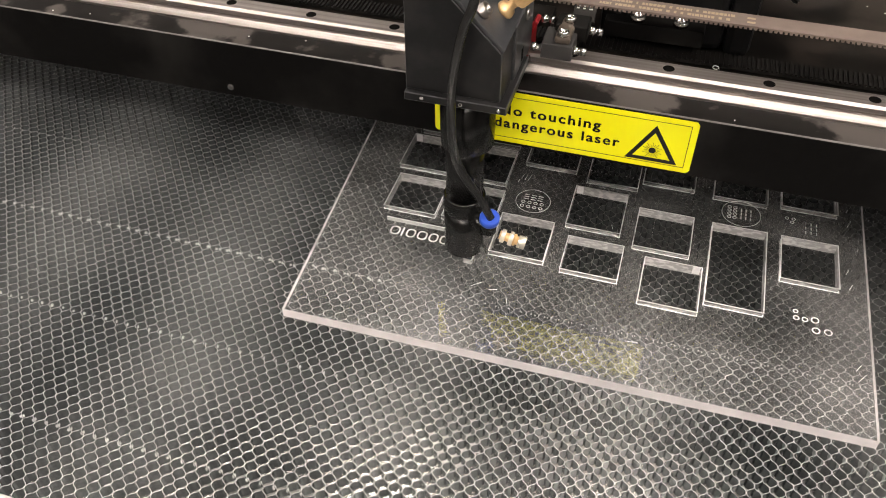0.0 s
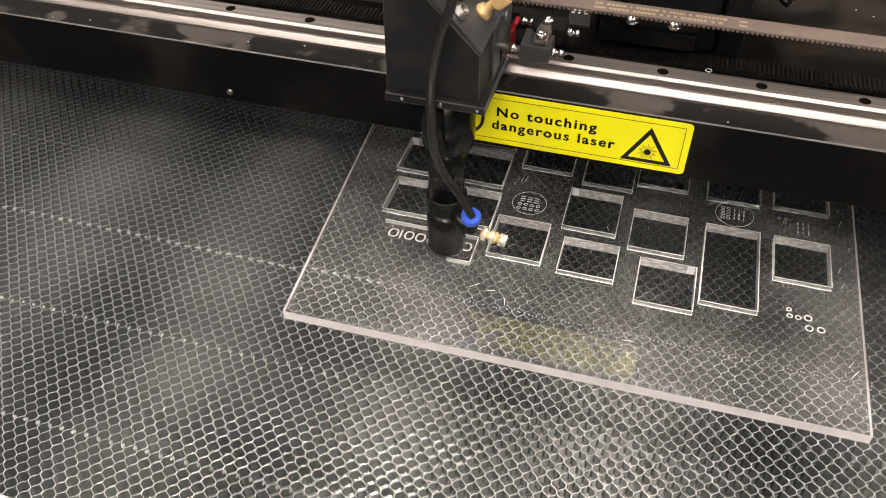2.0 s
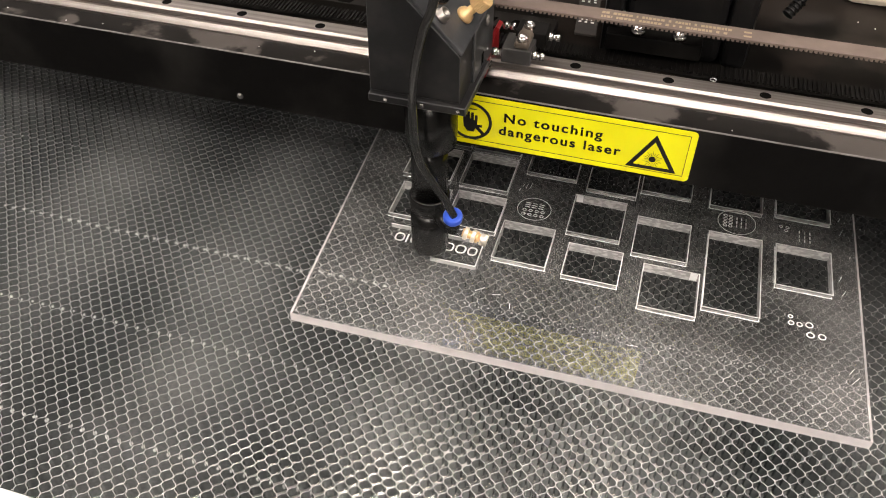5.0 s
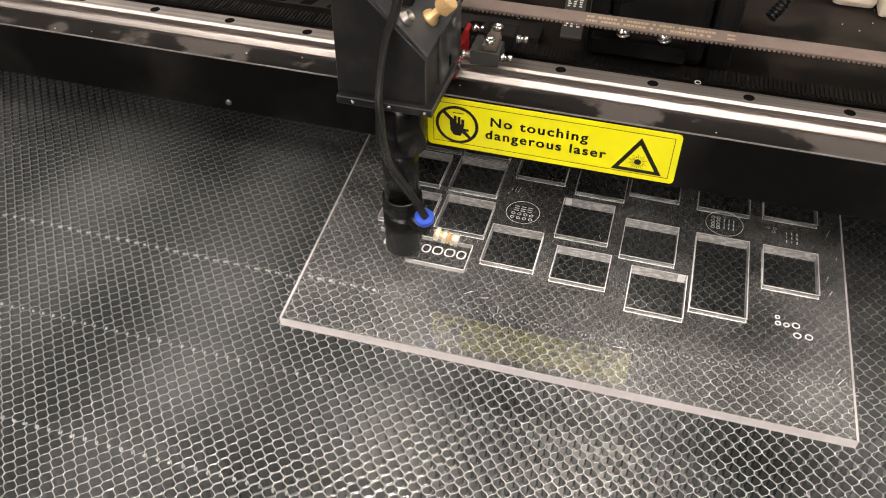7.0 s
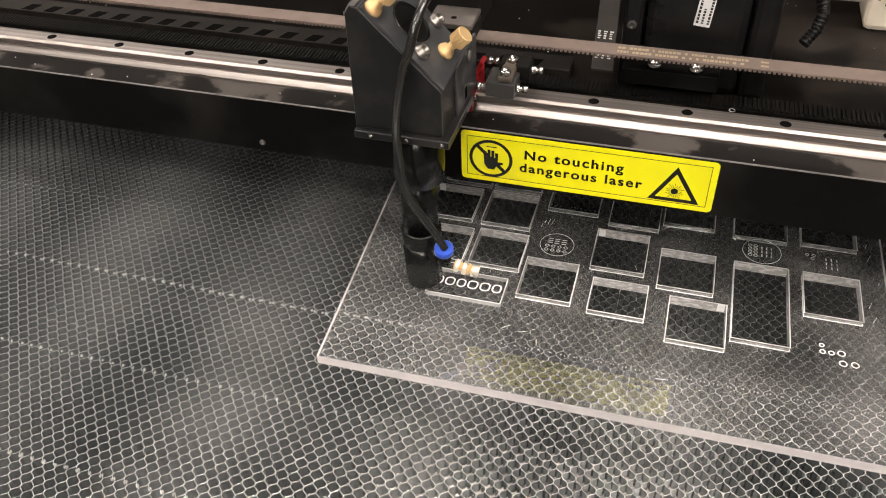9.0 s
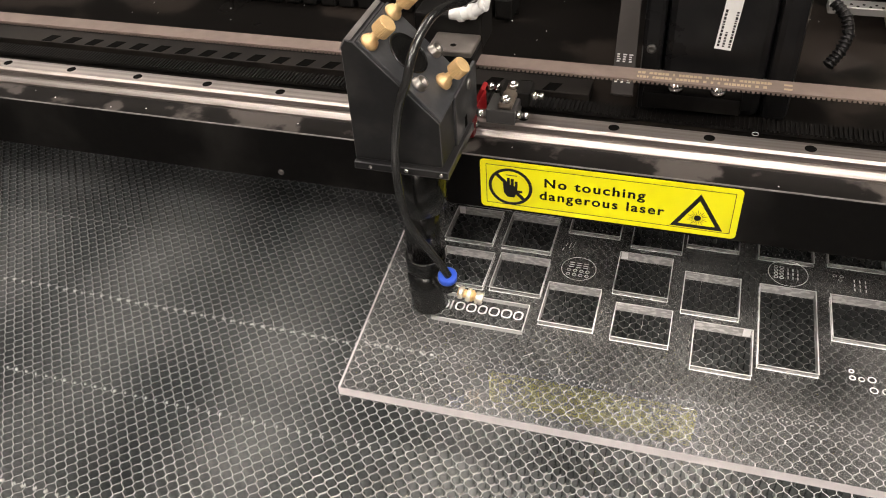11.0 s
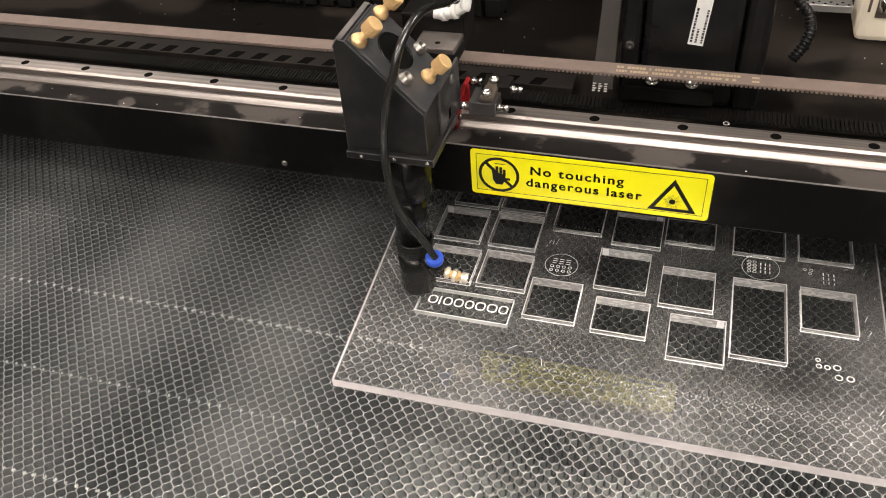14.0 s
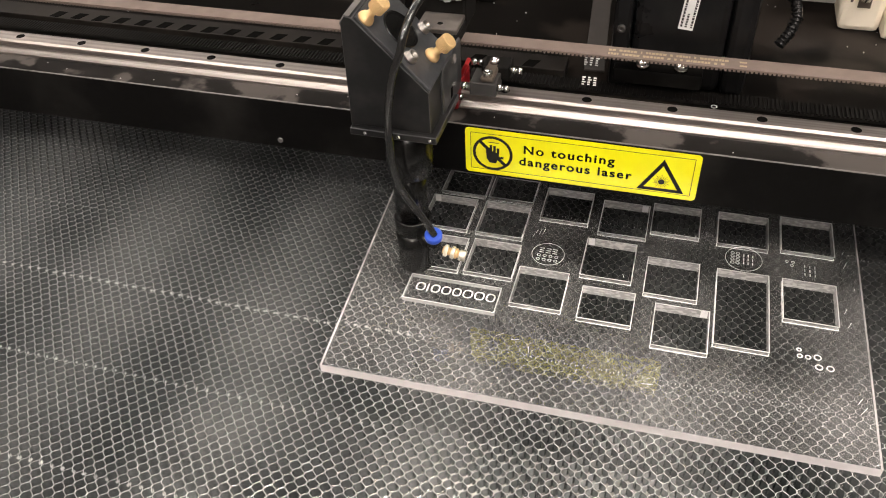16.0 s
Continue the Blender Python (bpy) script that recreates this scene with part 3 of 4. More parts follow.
# ---- the gantry ----
def text_mesh(body, size, spacing, bold):
    cu = bpy.data.curves.new("letters", "FONT")
    cu.body, cu.size, cu.space_character, cu.offset, cu.extrude = body, size, spacing, bold, 0.05
    ob = bpy.data.objects.new("letters", cu)
    scene.collection.objects.link(ob)
    me = bpy.data.meshes.new_from_object(ob.evaluated_get(bpy.context.evaluated_depsgraph_get()))
    bpy.data.objects.remove(ob)
    return me


SIGN_Y = 124.0
SIGN = (84.8, 252.2, 114.4, 153.4)


def build_sign(gantry):
    x0, x1, z0, z1 = SIGN
    y = SIGN_Y
    bm = prism(B(), rounded(x0, x1, z0, z1, 3.0), y - 0.3, y - 0.02)
    sign = part("warning_sign", bm, M_YELLOW, gantry, "yellow laser warning sticker with black print")
    ya, yb = y - 0.34, y - 0.28
    bm = B()
    for a, b, c, d in ((x0 + 4, x1 - 4, z1 - 4, z1 - 3.6), (x0 + 4, x1 - 4, z0 + 3.6, z0 + 4), (x0 + 4, x0 + 4.4, z0 + 4, z1 - 4), (x1 - 4.4, x1 - 4, z0 + 4, z1 - 4)):
        box(bm, a, b, ya, yb, c, d)
    part("border_line", bm, M_INK, sign)
    # prohibition circle with a palm sign
    cx, cz = x0 + 20.6, z0 + 18.6
    bm = B()
    upright = Matrix.Translation((cx, ya, cz)) @ Matrix.Rotation(radians(90), 4, "X")
    ring_flat(bm, 0, 0, 12.8, 15.0, -0.03, 0.03, 48)
    box(bm, -13, 13, -1.3, 1.3, -0.03, 0.03, turn=Matrix.Rotation(radians(-45), 4, "Z"))
    bmesh.ops.transform(bm, matrix=upright, verts=bm.verts)
    part("prohibition_ring", bm, M_INK, sign)
    bm = B()
    prism(bm, [(cx - 5, cz + 1), (cx - 4.5, cz - 5), (cx - 2, cz - 8.5), (cx + 2.5, cz - 8.5), (cx + 4.5, cz - 4), (cx + 5, cz + 1)], ya - 0.02, yb)
    for i, (dx, h) in enumerate(((-4.0, 5.5), (-1.3, 7.2), (1.4, 6.8), (4.0, 5.0))):
        box(bm, cx + dx - 1.0, cx + dx + 1.0, ya - 0.02, yb, cz + 0.8, cz + h)
    box(bm, cx + 4.6, cx + 8.2, ya - 0.02, yb, cz - 4.2, cz - 2.2)
    box(bm, cx - 3, cx + 4.5, ya - 0.02, yb, cz + 9.2, cz + 9.8)
    part("palm_symbol", bm, M_INK, sign)
    # triangle with a starburst
    tx, tz, s = x0 + 142.6, z0 + 4.8, 16.4
    bm = B()
    out = [(tx - s, tz), (tx + s, tz), (tx, tz + s * 1.66)]
    inn = [(tx - s + 4.8, tz + 2.6), (tx + s - 4.8, tz + 2.6), (tx, tz + s * 1.66 - 5.6)]
    vo = [[bm.verts.new((x, yy, z)) for x, z in out] for yy in (ya, yb)]
    vi = [[bm.verts.new((x, yy, z)) for x, z in inn] for yy in (ya, yb)]
    for k in range(3):
        n = (k + 1) % 3
        bm.faces.new((vo[0][k], vo[0][n], vi[0][n], vi[0][k]))
        bm.faces.new((vo[1][k], vo[1][n], vo[0][n], vo[0][k]))
        bm.faces.new((vi[0][k], vi[0][n], vi[1][n], vi[1][k]))
    part("warning_triangle", bm, M_INK, sign)
    bm = lathe(B(), [(2.3, 0), (2.3, 0.06)], (tx, yb, tz + 8.2), (0, -1, 0), 20)
    for k in range(20):
        a = 2 * math.pi * k / 20
        m = Matrix.Translation((tx, ya, tz + 8.2)) @ Matrix.Rotation(a, 4, "Y")
        box(bm, 2.7, 5.0 + 1.2 * (k % 2), -0.03, 0.03, -0.14, 0.14, turn=m)
    part("starburst", bm, M_INK, sign)
    for body, x, z, size in (("No touching", x0 + 43.0, z0 + 22.0, 9.8), ("dangerous laser", x0 + 40.3, z0 + 11.6, 9.8)):
        flat = text_mesh(body, size * MM, 1.22, 0.00014)
        bm = B()
        for dx, dy in ((0, 0), (0.00026, 0), (0.00012, 0.00012)):
            n0 = len(bm.verts)
            bm.from_mesh(flat)
            bm.verts.ensure_lookup_table()
            bmesh.ops.translate(bm, verts=bm.verts[n0:], vec=(dx, dy, dx * 0.02))
        me = bpy.data.meshes.new("lettering")
        bm.to_mesh(me)
        bm.free()
        w = max(v.co.x for v in me.vertices)
        me.materials.append(M_INK)
        ob = new("lettering", me)
        ob.parent = sign
        want = 66.0 if body[0] == "N" else 81.5
        ob.matrix_local = Matrix.Translation((x * MM, ya * MM, z * MM)) @ Matrix.Rotation(radians(90), 4, "X") @ Matrix.Diagonal((want * MM / w, 1, 0.001, 1))


# the gantry is drawn in its own units: true place = GAUGE * drawn place + SHIFT
GAUGE, SHIFT = 1.045, Vector((-0.01008, 0.01612, -0.02117))


def on_gantry(ob):
    """Sets a part that is drawn with the gantry at its true size and place."""
    ob.scale = (GAUGE, GAUGE, GAUGE)
    ob.location = SHIFT - BASE[ob.parent.name]


GX0, GX1 = -620, 640
RAIL_Y, RAIL_Z = 155.5, 167.5


def prism_slot(x):
    """A slanted slot of the cable track, a near-black block for its shade."""
    bm = box(B(), x, x + 9.5, 213.5, 224, 155.0, 156.3)
    for v in bm.verts:
        v.co.x += 0.35 * (v.co.y - 219)
    return bm


def build_gantry():
    g = thing("gantry", "black metal gantry carrying a bright steel rail, belt and motor", "gantry", (0, SIGN_Y, 114))
    top = 155.6
    bm = box(B(), GX0, GX1, SIGN_Y, 180, 112.2, top, 0.8)
    bm.normal_update()
    # The top bevel is coloured pale for its highlight line.
    for f in bm.faces:
        f.material_index = 1 if f.normal.z > 0.95 else 2 if f.normal.z > 0.3 else 0
    part("beam", bm, [M_BLACK, M_BEAMTOP, M_LITEDGE], g, "black beam with a dusty top")
    # profiled rail
    w, z0, z1 = 7.8, top - 0.5, RAIL_Z
    half = [(w + 3.6, z0), (w + 3.4, z0 + 2.2), (w + 0.6, z0 + 5.8), (w - 0.9, z0 + 6.2), (w - 0.9, z0 + 7.2), (w + 0.2, z0 + 8.2), (w, z1 - 1.6), (w - 1.6, z1)]
    prof = [(-a, z) for a, z in half] + half[::-1]
    bm = B()
    rows = []
    for x in (GX0 + 20, GX1 - 20):
        rows.append([bm.verts.new((x, RAIL_Y + a, z)) for a, z in prof])
    for k in range(len(prof)):
        n = (k + 1) % len(prof)
        bm.faces.new((rows[0][k], rows[1][k], rows[1][n], rows[0][n]))
    bm.faces.new(rows[0])
    bm.faces.new(rows[1][::-1])
    rail = part("linear_rail", bm, M_STEEL, g, "bright steel linear rail")
    x = 227.2 - 60 * 14
    while x < GX1 - 30:
        if x > GX0 + 30:
            bm = ring_flat(B(), x, RAIL_Y, 2.8, 3.6, RAIL_Z - 0.2, RAIL_Z + 0.05, 24)
            lathe(bm, [(2.8, 0), (2.8, 0.06)], (x, RAIL_Y, RAIL_Z - 0.02), seg=20)
            part("screw_hole", bm, M_VOID, rail, "flat black disc painted as a sunk screw hole")
        x += 60
    # trough behind the rail with the lower belt run and the slotted track
    part("trough", box(B(), GX0, GX1, 180.05, 420, 143, 148, 0.5), M_PANEL, g, "dark glossy plate strewn with dust")
    bm = box(B(), GX0, GX1, 196, 210.5, 149, 151)
    xx = -420
    while xx < 420:
        box(bm, xx, xx + 1.5, 196, 210.5, 151, 152.2)
        xx += 3.0
    part("lower_belt", bm, M_BELTDARK, g, "dark toothed belt run, teeth up")
    bm = box(B(), GX0, 142, 212, 234, 148.2, 156, 0.5)
    track = part("cable_track", bm, M_TRACK, g, "dark cable track with square slots")
    for k in range(21):
        xx = -328.3 + 21.9 * k
        part("slot", prism_slot(xx), M_VOID, track)
    # upper belt
    y0, y1, zt = 186, 201, 187.0
    bm = box(B(), GX0, GX1, y0, y1, zt - 1.3, zt, 0.2)
    xx = GX0 + 2
    while xx < GX1 - 4:
        box(bm, xx, xx + 1.7, y0, y1, zt - 2.6, zt - 1.3)
        xx += 3.0
    belt = part("drive_belt", bm, M_BELT, g, "brown toothed drive belt")
    rng = random.Random(3)
    for row in range(2):
        bm = B()
        xx = 176.0
        while xx < 258:
            w = rng.uniform(1.0, 2.6)
            box(bm, xx, xx + w, y0 + 2.8 + 5.4 * row, y0 + 5.8 + 5.4 * row, zt + 0.02, zt + 0.06)
            xx += w + (0.5 if rng.random() < 0.8 else 2.6)
        box(bm, 268, 273, y0 + 3.2 + 5.2 * row, y0 + 5.4 + 5.2 * row, zt + 0.02, zt + 0.06)
        part("printed_line", bm, M_GOLDINK, belt, "faded gold print")
    for xa, xb in ((GX0 - 22, GX0 - 0.2), (GX1 + 0.2, GX1 + 22)):
        part("end_carriage", lit_bevels(box(B(), xa, xb, 60, 430, -18, 200, 3)), [M_BLACK, M_LITEDGE], g, "black end plate that carries the gantry")
    part("beam_screw", lathe(B(), [(2.2, 0), (2.2, 0.8), (1.4, 1.3)], (-67, SIGN_Y, 119.4), (0, -1, 0), 16), M_DULLSCREW, g, "small steel screw head")
    build_back(g)
    build_sign(g)
    g.scale = (GAUGE, GAUGE, GAUGE)
    g.location = GAUGE * BASE["gantry"] + SHIFT
    return g


BELT_PRINT = []
LEAN = Matrix.Translation((227, 0, 200)) @ Matrix.Rotation(radians(5), 4, "Y") @ Matrix.Translation((-227, 0, -200))


def build_back(g):
    # stepper motor with its label, cable and cross belt
    motor = part("motor", box(B(), 190, 258, 212, 300, 150, 246, 6), M_MOTOR, g, "black motor body with a white label")
    part("front_flange", box(B(), 176, 189.5, 209, 303, 148.3, 250, 3), M_MOTOR, motor)
    part("end_cap", box(B(), 258.5, 276, 211, 301, 149, 248, 5), M_MOTOR, motor)
    for z in (198, 243):
        part("bolt", lathe(B(), [(3.2, 0), (3.2, 1.4), (2.4, 2.0), (1.2, 2.0), (1.2, 1.0)], (182.5, 209, z), (0, -1, 0), 18), M_CLAMP, motor, "dull bolt head")
    lab = part("label", box(B(), 222, 232.6, 211.5, 211.95, 200, 243, 0.1, turn=LEAN), M_LABEL, motor, "white printed label")
    rng = random.Random(5)
    bm = B()
    for k, xx in enumerate((223.2, 226.4, 230.2)):
        z = 202.0
        while z < (226, 213, 226)[k]:
            l = rng.uniform(0.8, 2.2)
            box(bm, xx, xx + 1.5, 211.4, 211.48, z, z + l, turn=LEAN)
            z += l + 0.6
    part("label_print", bm, M_INK, lab)
    # ribbed cable sleeve
    bm = B()
    pts = [(291, 236, 226), (299, 230, 220), (302, 224, 211), (299, 218, 202), (293, 212, 195)]
    sweep(bm, pts, 3.1, 14, 10)
    part("cable_sleeve", bm, M_MOTOR, motor, "black ribbed cable sleeve")
    for k in range(17):
        f = k / 16 * (len(pts) - 1)
        i = min(int(f), len(pts) - 2)
        p = Vector(pts[i]).lerp(Vector(pts[i + 1]), f - i)
        d = Vector(pts[i + 1]) - Vector(pts[i])
        part("sleeve_rib", lathe(B(), [(2.6, -0.7), (3.9, -0.5), (3.9, 0.5), (2.6, 0.7)], p, d, 16), M_MOTOR, motor)
    # cross belt of the motor
    bm = box(B(), 159, 174, 196, 420, -1, 1, 0.3, turn=Matrix.Translation((0, 0, 168)) @ Matrix.Translation((0, 196, 0)) @ Matrix.Rotation(radians(12), 4, "X") @ Matrix.Translation((0, -196, 0)))
    for v in bm.verts:
        v.co.x -= 0.08 * (v.co.y - 196)
    cross = part("motor_belt", bm, M_CROSSBELT, g, "dark timing belt of the motor with white print")
    # clamp plate under the belt
    bm = box(B(), 180, 245, 200, 214, 158, 170, 1)
    clamp = part("clamp_plate", bm, M_BLACK, g)
    for xx in (201, 229):
        part("screw", lathe(B(), [(5, 0), (5, 2.5), (4.2, 3.2), (3, 3.2), (3, 1.5)], (xx, 206, 170), (0, 0, 1), 24), M_SCREW, clamp)
    # cream terminal block
    bm = box(B(), 349, 382, 338, 381, 148.3, 196, 5)
    box(bm, 352, 381, 341, 378, 196.2, 204, 2.5)
    blk = part("terminal_block", bm, M_CREAM, g, "cream plastic terminal block")
    bm = box(B(), 382.3, 434, 328, 386, 148.3, 168, 3)
    for k in range(3):
        box(bm, 386 + 16 * k, 398 + 16 * k, 345, 384, 168.1, 187, 2)
    part("terminal_foot", bm, M_CREAM, blk)
    # A raised brown plate stands in for the shaded recess.
    part("screw_slot", box(B(), 360, 370, 336.6, 337.9, 170, 200, 0.5), M_LEVER, blk, "dark plate painted as the recess round the screw")
    part("screw", lathe(B(), [(4.2, -7), (4.2, 3), (3.2, 3.6), (2.2, 3.6), (2.2, 12)], (365, 335.5, 184), (0, -0.25, 1), 20), M_SCREW, blk)
    part("print_bar", box(B(), 354, 356, 337.5, 337.9, 174, 192), M_LEVER, blk)
    part("chip_board", box(B(), 303, 345, 350, 364, 166, 172, 0.5), M_FRAME, g, "silver perforated strip")
    for k in range(9):
        part("strip_hole", lathe(B(), [(1.2, 0), (1.2, 0.12)], (306 + 4.5 * k, 353 + 3.4 * (k % 2), 172), (0, 0, 1), 12), M_VOID, g)
    part("back_plate", box(B(), GX0, GX1, 420.1, 424, 143, 300, 1), M_PANEL, g, "black back plate")
    # drag chain lying on the plate
    chain = part("drag_chain", box(B(), -300, 60, 345, 346, 149, 151), M_BLACK, g, "black plastic drag chain")
    for k in range(20):
        x = -300 + 18.0 * k
        part("chain_link", box(B(), x, x + 15.5, 332, 362, 148.3, 168, 2.5), M_BELTDARK, chain)
    # white print on the motor belt
    bm = B()
    rng = random.Random(8)
    for yy in (207.0, 228.0):
        for c in range(3):
            for r2 in range(4):
                y0 = yy + 2.4 * r2
                x0 = 160.6 + 4.2 * c - 0.08 * (y0 - 196)
                z = 169.06 + (y0 - 196) * math.tan(radians(12))
                box(bm, x0, x0 + rng.uniform(1.6, 2.8), y0, y0 + 1.2, z - 0.2, z + 0.35)
    BELT_PRINT.append(part("belt_print", bm, M_WHITEINK, cross, "white printed marks"))
    # scattered cutting crumbs
    rng = random.Random(12)
    bm = B()
    for k in range(90):
        x, y, s = rng.uniform(-380, 400), rng.uniform(204, 410), rng.uniform(0.3, 0.9)
        if 150 < x < 290 or 212 <= y <= 234:
            continue
        box(bm, x, x + s, y, y + s * 0.8, 148.02, 148.5)
    for k in range(22):
        x, y = rng.uniform(-300, 380), rng.choice((rng.uniform(126, 144), rng.uniform(168, 178)))
        box(bm, x, x + 0.7, y, y + 0.6, 155.62, 156.0)
    ring_flat(bm, 256.1, 184.3, 1.9, 2.15, 155.7, 156.0, 16)
    part("crumb", bm, M_ETCH, g, "scattered white cutting crumbs")["kind"] = "stuff"


gantry = build_gantry()


# ---- the laser head ----
def build_head():
    h = thing("laser_head", "black laser head with brass knobs, air hose and lens tube", "laser head", (43, 112.5, 13))
    ax, ay = 43.0, 112.5
    y0, y1 = 86.0, 139.0
    prof = [(13.0, 170.0), (71.0, 170.0), (71.0, 202.0), (22.0, 251.0), (17.0, 252.0), (13.8, 247.0)]
    part("mirror_housing", lit_bevels(prism(B(), prof, y0, y1, 0.6)), [M_HEAD, M_HEADEDGE], h, "black housing with a slanted top")
    # Strip along the top left: dust and a painted lit bevel.
    edge = [(12.7, 244.5), (13.5, 247.3), (16.7, 252.5), (20.5, 252.0), (17.6, 251.4), (14.4, 246.4)]
    part("lit_strip", prism(B(), edge, y0 + 0.4, y1 - 0.4), M_LITEDGE, h, "dusty edge of the housing, lightened as a lit bevel")
    # slanted mirror plate with a round port
    s2 = math.sqrt(0.5)
    frame_m = Matrix.Translation((43.0, 113.0, 230.0)) @ Matrix(((s2, 0, s2, 0), (0, 1, 0, 0), (-s2, 0, s2, 0), (0, 0, 0, 1)))
    bm = box(B(), -28.5, 39.0, -26.2, 25.8, 0.2, 2.4, 0.5, turn=None)
    bmesh.ops.transform(bm, matrix=frame_m, verts=bm.verts)
    plate = part("mirror_plate", bm, M_HEADTOP, h, "grey slanted mirror plate")
    nrm = (s2, 0, s2)

    def on(u, v, w=2.4):
        return frame_m @ Vector((u, v, w))

    bm = lathe(B(), [(14.5, 0.0), (14.5, 0.35), (12.5, 0.35), (12.0, 0.1)], on(0, 1, 2.42), nrm, 40)
    part("mirror_port", bm, M_TUBE, plate, "dark round port")
    for u, v in ((-22.5, -20), (27.5, 4), (-22.0, 20)):
        bm = lathe(B(), [(5.6, 0), (5.6, 1.2), (4.6, 3.6), (2.8, 4.4), (2.8, 10.5)], on(u, v), nrm, 28)
        knob = part("adjusting_knob", bm, M_KNOB, plate, "knurled brass adjusting knob")
        bm = lathe(B(), [(4.8, 10.3), (5.6, 10.8), (5.6, 18.8), (5.1, 19.5)], on(u, v), nrm, 56, 1, 0.35)
        part("knurled_cap", bm, M_KNOB, knob)
    for u, v in ((15.5, -16), (12.5, 21.5)):
        bm = lathe(B(), [(4.9, 0), (4.9, 1.2), (3.9, 1.4), (3.9, 4.6), (2.2, 4.6), (2.0, 2.0)], on(u, v), nrm, 28)
        part("socket_screw", bm, M_DULLSCREW, plate, "steel socket screw on a spring washer")
    # base plate
    base = part("base_plate", lit_bevels(box(B(), 13.0, 75.8, 82, 141, 164.5, 169.9, 0.6)), [M_HEAD, M_HEADEDGE], h)
    for xx in (24, 48, 71):
        part("screw", lathe(B(), [(1.3, 0), (1.3, 0.5), (0.7, 0.6)], (xx, 82.1, 167.2), (0, -1, 0), 14), M_SCREW, base)
    # side panel to the carriage
    panel = part("side_panel", lit_bevels(box(B(), 70.6, 73.0, 112, 160, 166, 205, 0.6)), [M_PANELSIDE, M_HEADEDGE], h, "dusty grey side plate")
    part("slot_hole", box(B(), 73.0, 73.15, 130, 135, 172, 180, 0.05), M_VOID, panel)
    part("screw", lathe(B(), [(3.4, 0), (3.4, 1.2), (2.4, 1.6), (1.2, 1.6), (1.2, 0.6)], (73.0, 140, 199), (1, 0, 0), 18), M_DULLSCREW, panel)
    # lens tube
    bm = lathe(B(), [(17.8, 164.4), (17.8, 128), (17.4, 118), (15.5, 116)], (ax + 1.5, ay, 0), seg=48)
    part("lens_tube", bm, M_TUBE, h, "glossy black lens tube")
    part("inner_tube", lathe(B(), [(12.9, 120), (12.9, 72)], (ax, ay, 0), seg=48), M_TUBE, h)
    part("clamp_ring", lathe(B(), [(14.3, 60.2), (14.7, 61), (14.7, 72.2), (14.0, 73)], (ax, ay, 0), seg=48), M_TUBE, h)
    part("nozzle", lathe(B(), [(4, 22), (13.3, 22.0), (13.9, 23), (14.2, 44), (14.4, 60)], (ax, ay, 0), seg=48), M_TUBE, h, "black nozzle cup")
    # air fitting
    part("air_port", lathe(B(), [(5.5, 10), (5.5, 27)], (ax, ay, 60), (0.75, -0.66, 0.0), 24), M_TUBE, h)
    top = Vector((66.5, 91.0, 74))
    part("hose_elbow", lathe(B(), [(5.4, -15), (5.6, -4)], top, (0.1, -0.25, 1), 24), M_TUBE, h)
    part("hose_collar", lathe(B(), [(6.3, -4), (6.8, -3), (6.8, 1.0), (5.8, 1.6), (3.4, 1.6)], top, (0.1, -0.25, 1), 32), M_BLUE, h, "blue push-in collar")
    valve = part("brass_valve", lathe(B(), [(3.0, -1), (3.0, 12.2)], (75.5, 88, 63.5), (1, 0, -0.2), 20), M_KNOB, h, "brass needle valve")
    for r, a, b, sg, m in ((4.9, 0, 3.0, 6, M_BRASS), (5.0, 5.6, 8.6, 24, M_BRASS), (4.2, 8.7, 10.6, 20, M_KNOB), (4.7, 12, 17.4, 6, M_BRASS)):
        part("valve_nut", lathe(B(), [(r - 0.4, a), (r, a + 0.4), (r, b - 0.4), (r - 0.4, b)], (75.5, 88, 63.5), (1, 0, -0.2), sg), m, valve)
    return h


head = build_head()


def build_hose(h):
    part("air_hose", sweep(B(), HOSE, 2.8), M_HOSE, h, "glossy black air hose")


HOSE = [(67.5, 90, 75), (61, 89, 89), (55, 87, 101), (49.5, 84, 114), (46, 80, 128), (44.8, 76, 146), (44.8, 74, 163), (45.2, 73, 178), (46.2, 73, 191), (48.5, 74, 207), (51.5, 76, 222), (55, 79, 232), (57, 84, 243), (58.8, 92, 251), (61, 104, 256.5), (63.6, 118, 258), (65.5, 136, 254), (67.0, 158, 246), (67.5, 192, 236)]
build_hose(head)


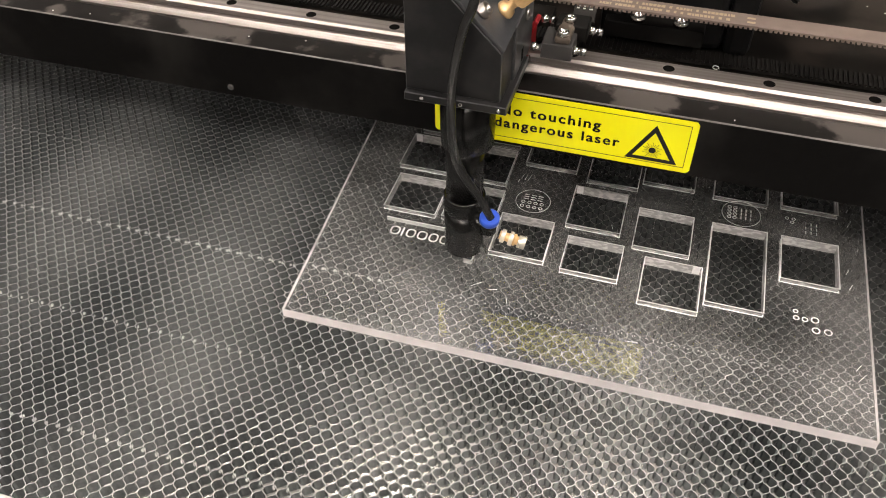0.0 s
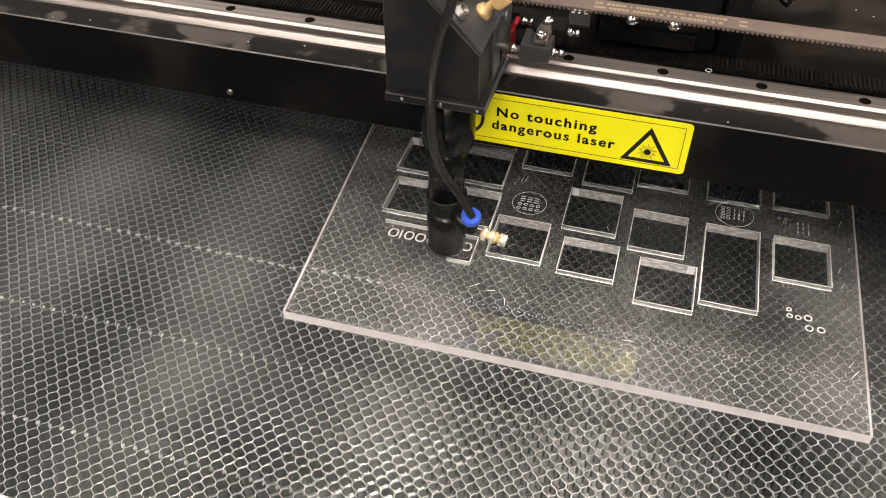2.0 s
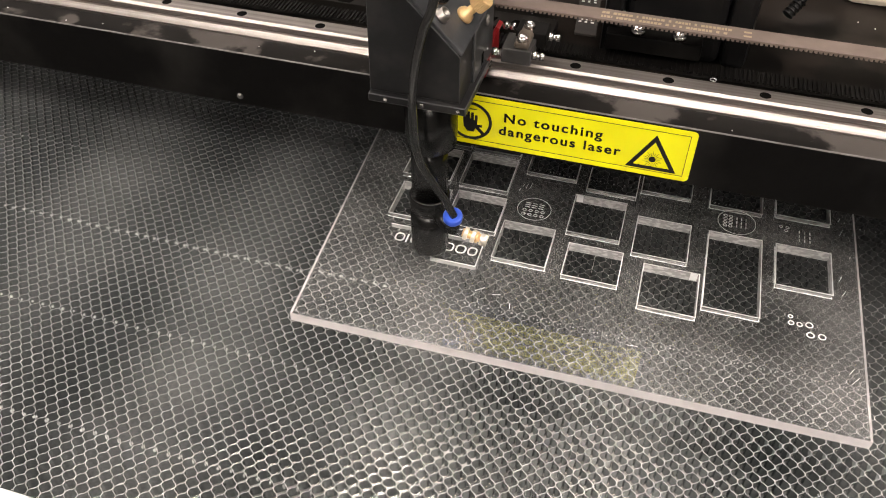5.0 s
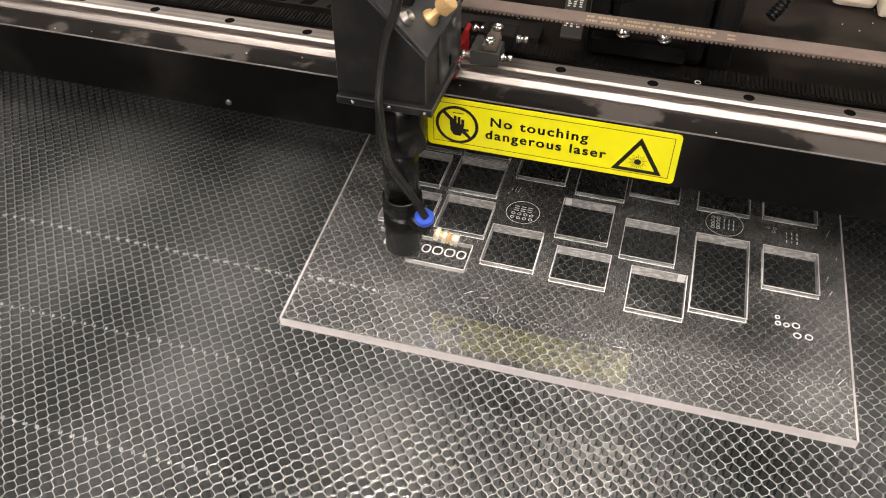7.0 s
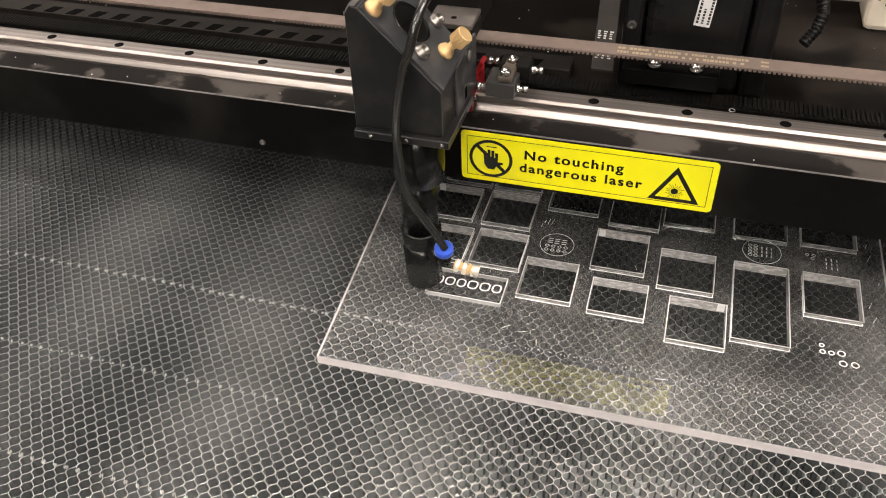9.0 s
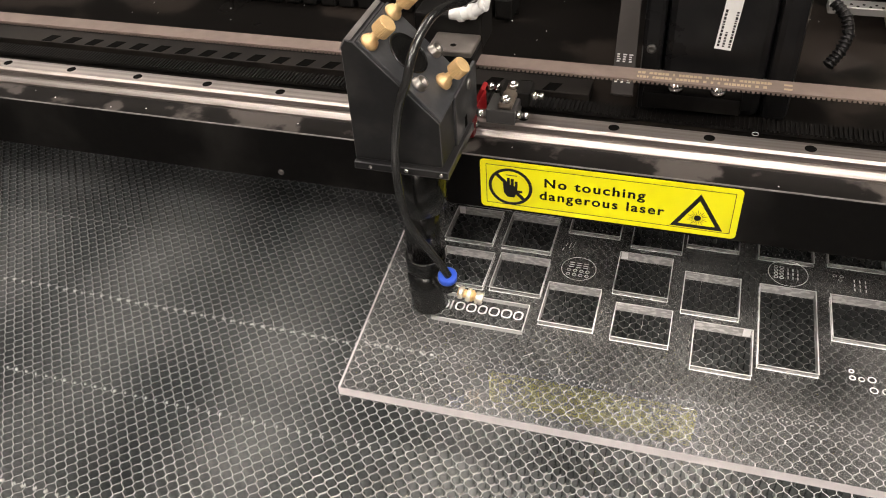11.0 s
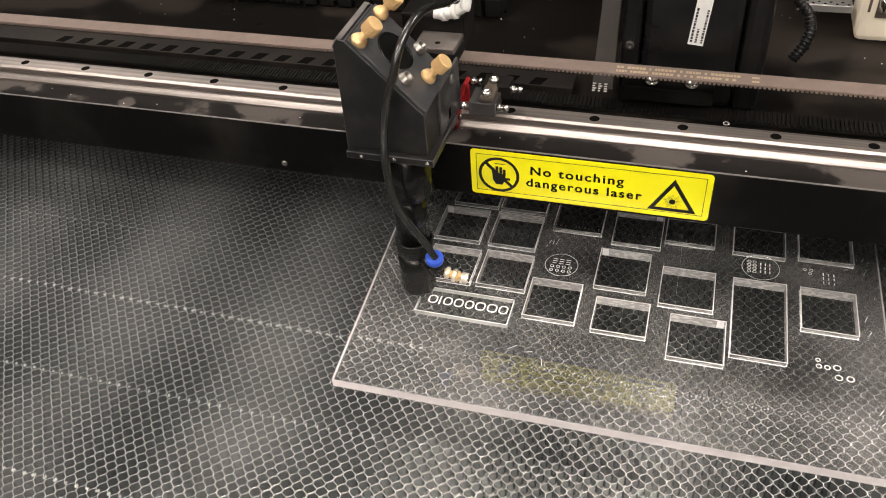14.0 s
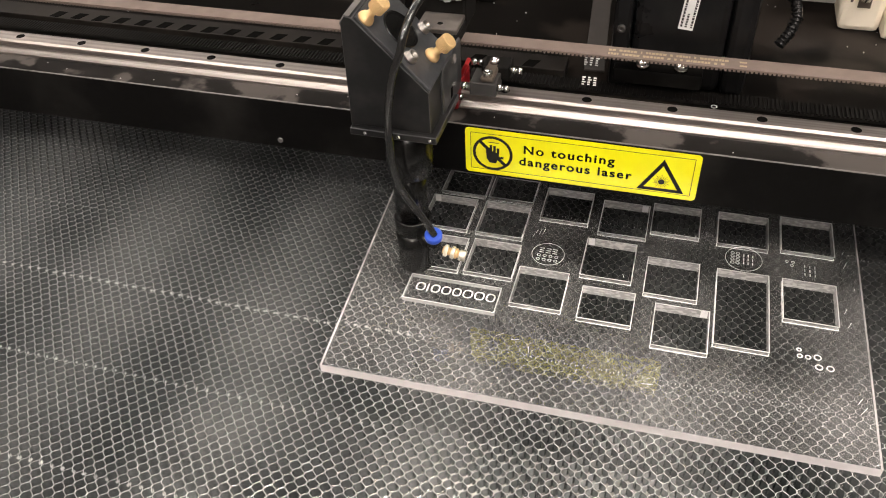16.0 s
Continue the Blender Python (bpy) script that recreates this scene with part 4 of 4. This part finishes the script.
def build_carriage(h):
    before = set(h.children)
    # carriage block on the rail, with red end seals
    part("carriage", box(B(), 8, 73.4, 136, 175, 157.2, 165, 1), M_GREEN, h, "green carriage block")
    seal = part("end_seal", box(B(), 73.6, 77.0, 138, 174, 157.6, 175, 0.8), M_RED, h, "red end seal")
    part("seal_screw", lathe(B(), [(2.6, 0), (2.6, 2.2), (1.8, 2.8), (1.0, 2.8), (1.0, 1.4)], (77.0, 143, 166), (1, 0, 0), 18), M_SCREW, seal)
    tilt = Matrix.Translation((77, 156, 180)) @ Matrix.Rotation(radians(24), 4, "Y")
    part("grease_cap", box(B(), -1.5, 1.5, -5, 5, -4, 9, 0.7, turn=tilt), M_RED, h, "red plastic cap")
    clamp = part("belt_clamp", lit_bevels(box(B(), 88, 107, 131, 152, 176, 186, 0.6)), [M_CLAMP, M_HEADEDGE], h, "black belt clamp block")
    part("switch_body", box(B(), 93, 113, 148, 164, 180, 190.4, 1), M_BELTDARK, clamp)
    part("clamp_lever", box(B(), 95.5, 105, 132, 158, 186.2, 190.5, 1.5), M_LEVER, clamp)
    for p in ((100, 136, 190.5), (101, 154, 190.5)):
        part("screw", lathe(B(), [(3.6, 0), (3.6, 2.4), (2.8, 3.0), (1.5, 3.0), (1.5, 1.6)], p, (0, 0, 1), 20), M_SCREW, clamp)
    for p, a in (((81.6, 134, 181), 1), ((82.5, 160, 186), 1), ((107, 136, 181), 1), ((114, 150, 188), 1)):
        bm = lathe(B(), [(2.9, 0), (2.9, 3.0), (1.8, 3.2), (1.8, 5.0), (2.6, 5.1), (2.6, 8.0)], p, (1, 0, 0), 6)
        part("bolt", bm, M_SCREW, clamp, "bright hexagon bolt")
    # rear bracket with the white tied cable
    part("rear_bracket", box(B(), 46, 76, 143.5, 169, 214, 218, 1.0), M_BRACKET, h, "brown-grey bracket plate")
    part("bracket_hole", lathe(B(), [(2.0, 0), (2.0, 0.1)], (62, 152, 218), (0, 0, 1), 18), M_VOID, h)
    part("bracket_foot", box(B(), 47, 77, 143.6, 168, 206, 213.9, 1.0), M_BLACK, h)
    part("rear_block", box(B(), 30, 76, 169.2, 200, 205, 230, 2), M_BLACK, h)
    pts = [(56, 168, 232), (63, 168, 232), (71, 168, 234), (78, 170, 239), (77, 174, 244)]
    bm = sweep(B(), pts, 4.0)
    for k, p in enumerate(pts[1:-1]):
        lathe(bm, [(4.0, -2), (5.2, -1.4), (5.2, 1.4), (4.0, 2)], p, (1, -0.2, 0.3), 16)
    part("tape_wrap", bm, M_WHITEPLASTIC, h, "white tape wrapped round the hose")
    for ob in set(h.children) - before:
        on_gantry(ob)
        ob.location.x -= 0.0012


build_carriage(head)


# ---- what moves ----
TRAVEL = [
    (0.0, 66.2, -28.3), (1.0, 60.3, -28.3), (2.0, 54.4, -28.3), (3.0, 48.5, -28.3), (4.0, 42.6, -28.3), (5.0, 36.7, -28.3), (6.0, 30.9, -28.3),
    (7.0, 25.0, -28.3), (8.0, 19.0, -28.3), (9.0, 13.0, -28.3), (10.0, 6.8, -28.3), (11.0, 0.8, -28.3), (11.6, -3.4, -28.2), (11.8, -4.1, -26.7),
    (12.5, -4.1, -22.1), (13.0, -4.1, -18.9), (14.0, -4.1, -12.6), (15.0, -4.2, -6.3), (15.5, -4.2, -2.9), (15.65, -3.4, -1.2), (16.0, 0.0, 0.0)]


def motions():
    b = GAUGE * BASE["gantry"] + SHIFT
    walk(gantry, [(t, pose(b.x, b.y + GAUGE * y * MM, b.z)) for t, x, y in TRAVEL])
    b = BASE["laser_head"]
    walk(head, [(t, pose(b.x + x * MM, b.y + y * MM, b.z)) for t, x, y in TRAVEL])
    # the cut grows with the beam: each piece of its face trails the beam to its own place
    # the motor belt runs back as the gantry drives
    walk(BELT_PRINT[0], [(t, pose(0, -(y + 28.3) * 0.978 * MM, -(y + 28.3) * 0.208 * MM)) for t, x, y in TRAVEL])
    ts, xs, ys = zip(*TRAVEL)
    times = sorted(set(ts) | {0.5 * k for k in range(33)})
    spot = [(t, 43 + float(np.interp(t, ts, xs)), 112.5 + float(np.interp(t, ts, ys))) for t in times]
    for k, piece in enumerate(CUT_FRONT):
        end = TAG[2] - FRONT_L * (k + 1)
        walk(piece, [(t, pose(max(end, x if t < 11.7 else end) * MM, 0, 0)) for t, x, y in spot])
    for k, piece in enumerate(CUT_SIDE):
        end = TAG[1] + SIDE_L * k
        walk(piece, [(t, pose((x if t < 11.7 else TAG[0]) * MM, max(TAG[1], min(end, y - SIDE_L)) * MM, 0)) for t, x, y in spot])


motions()
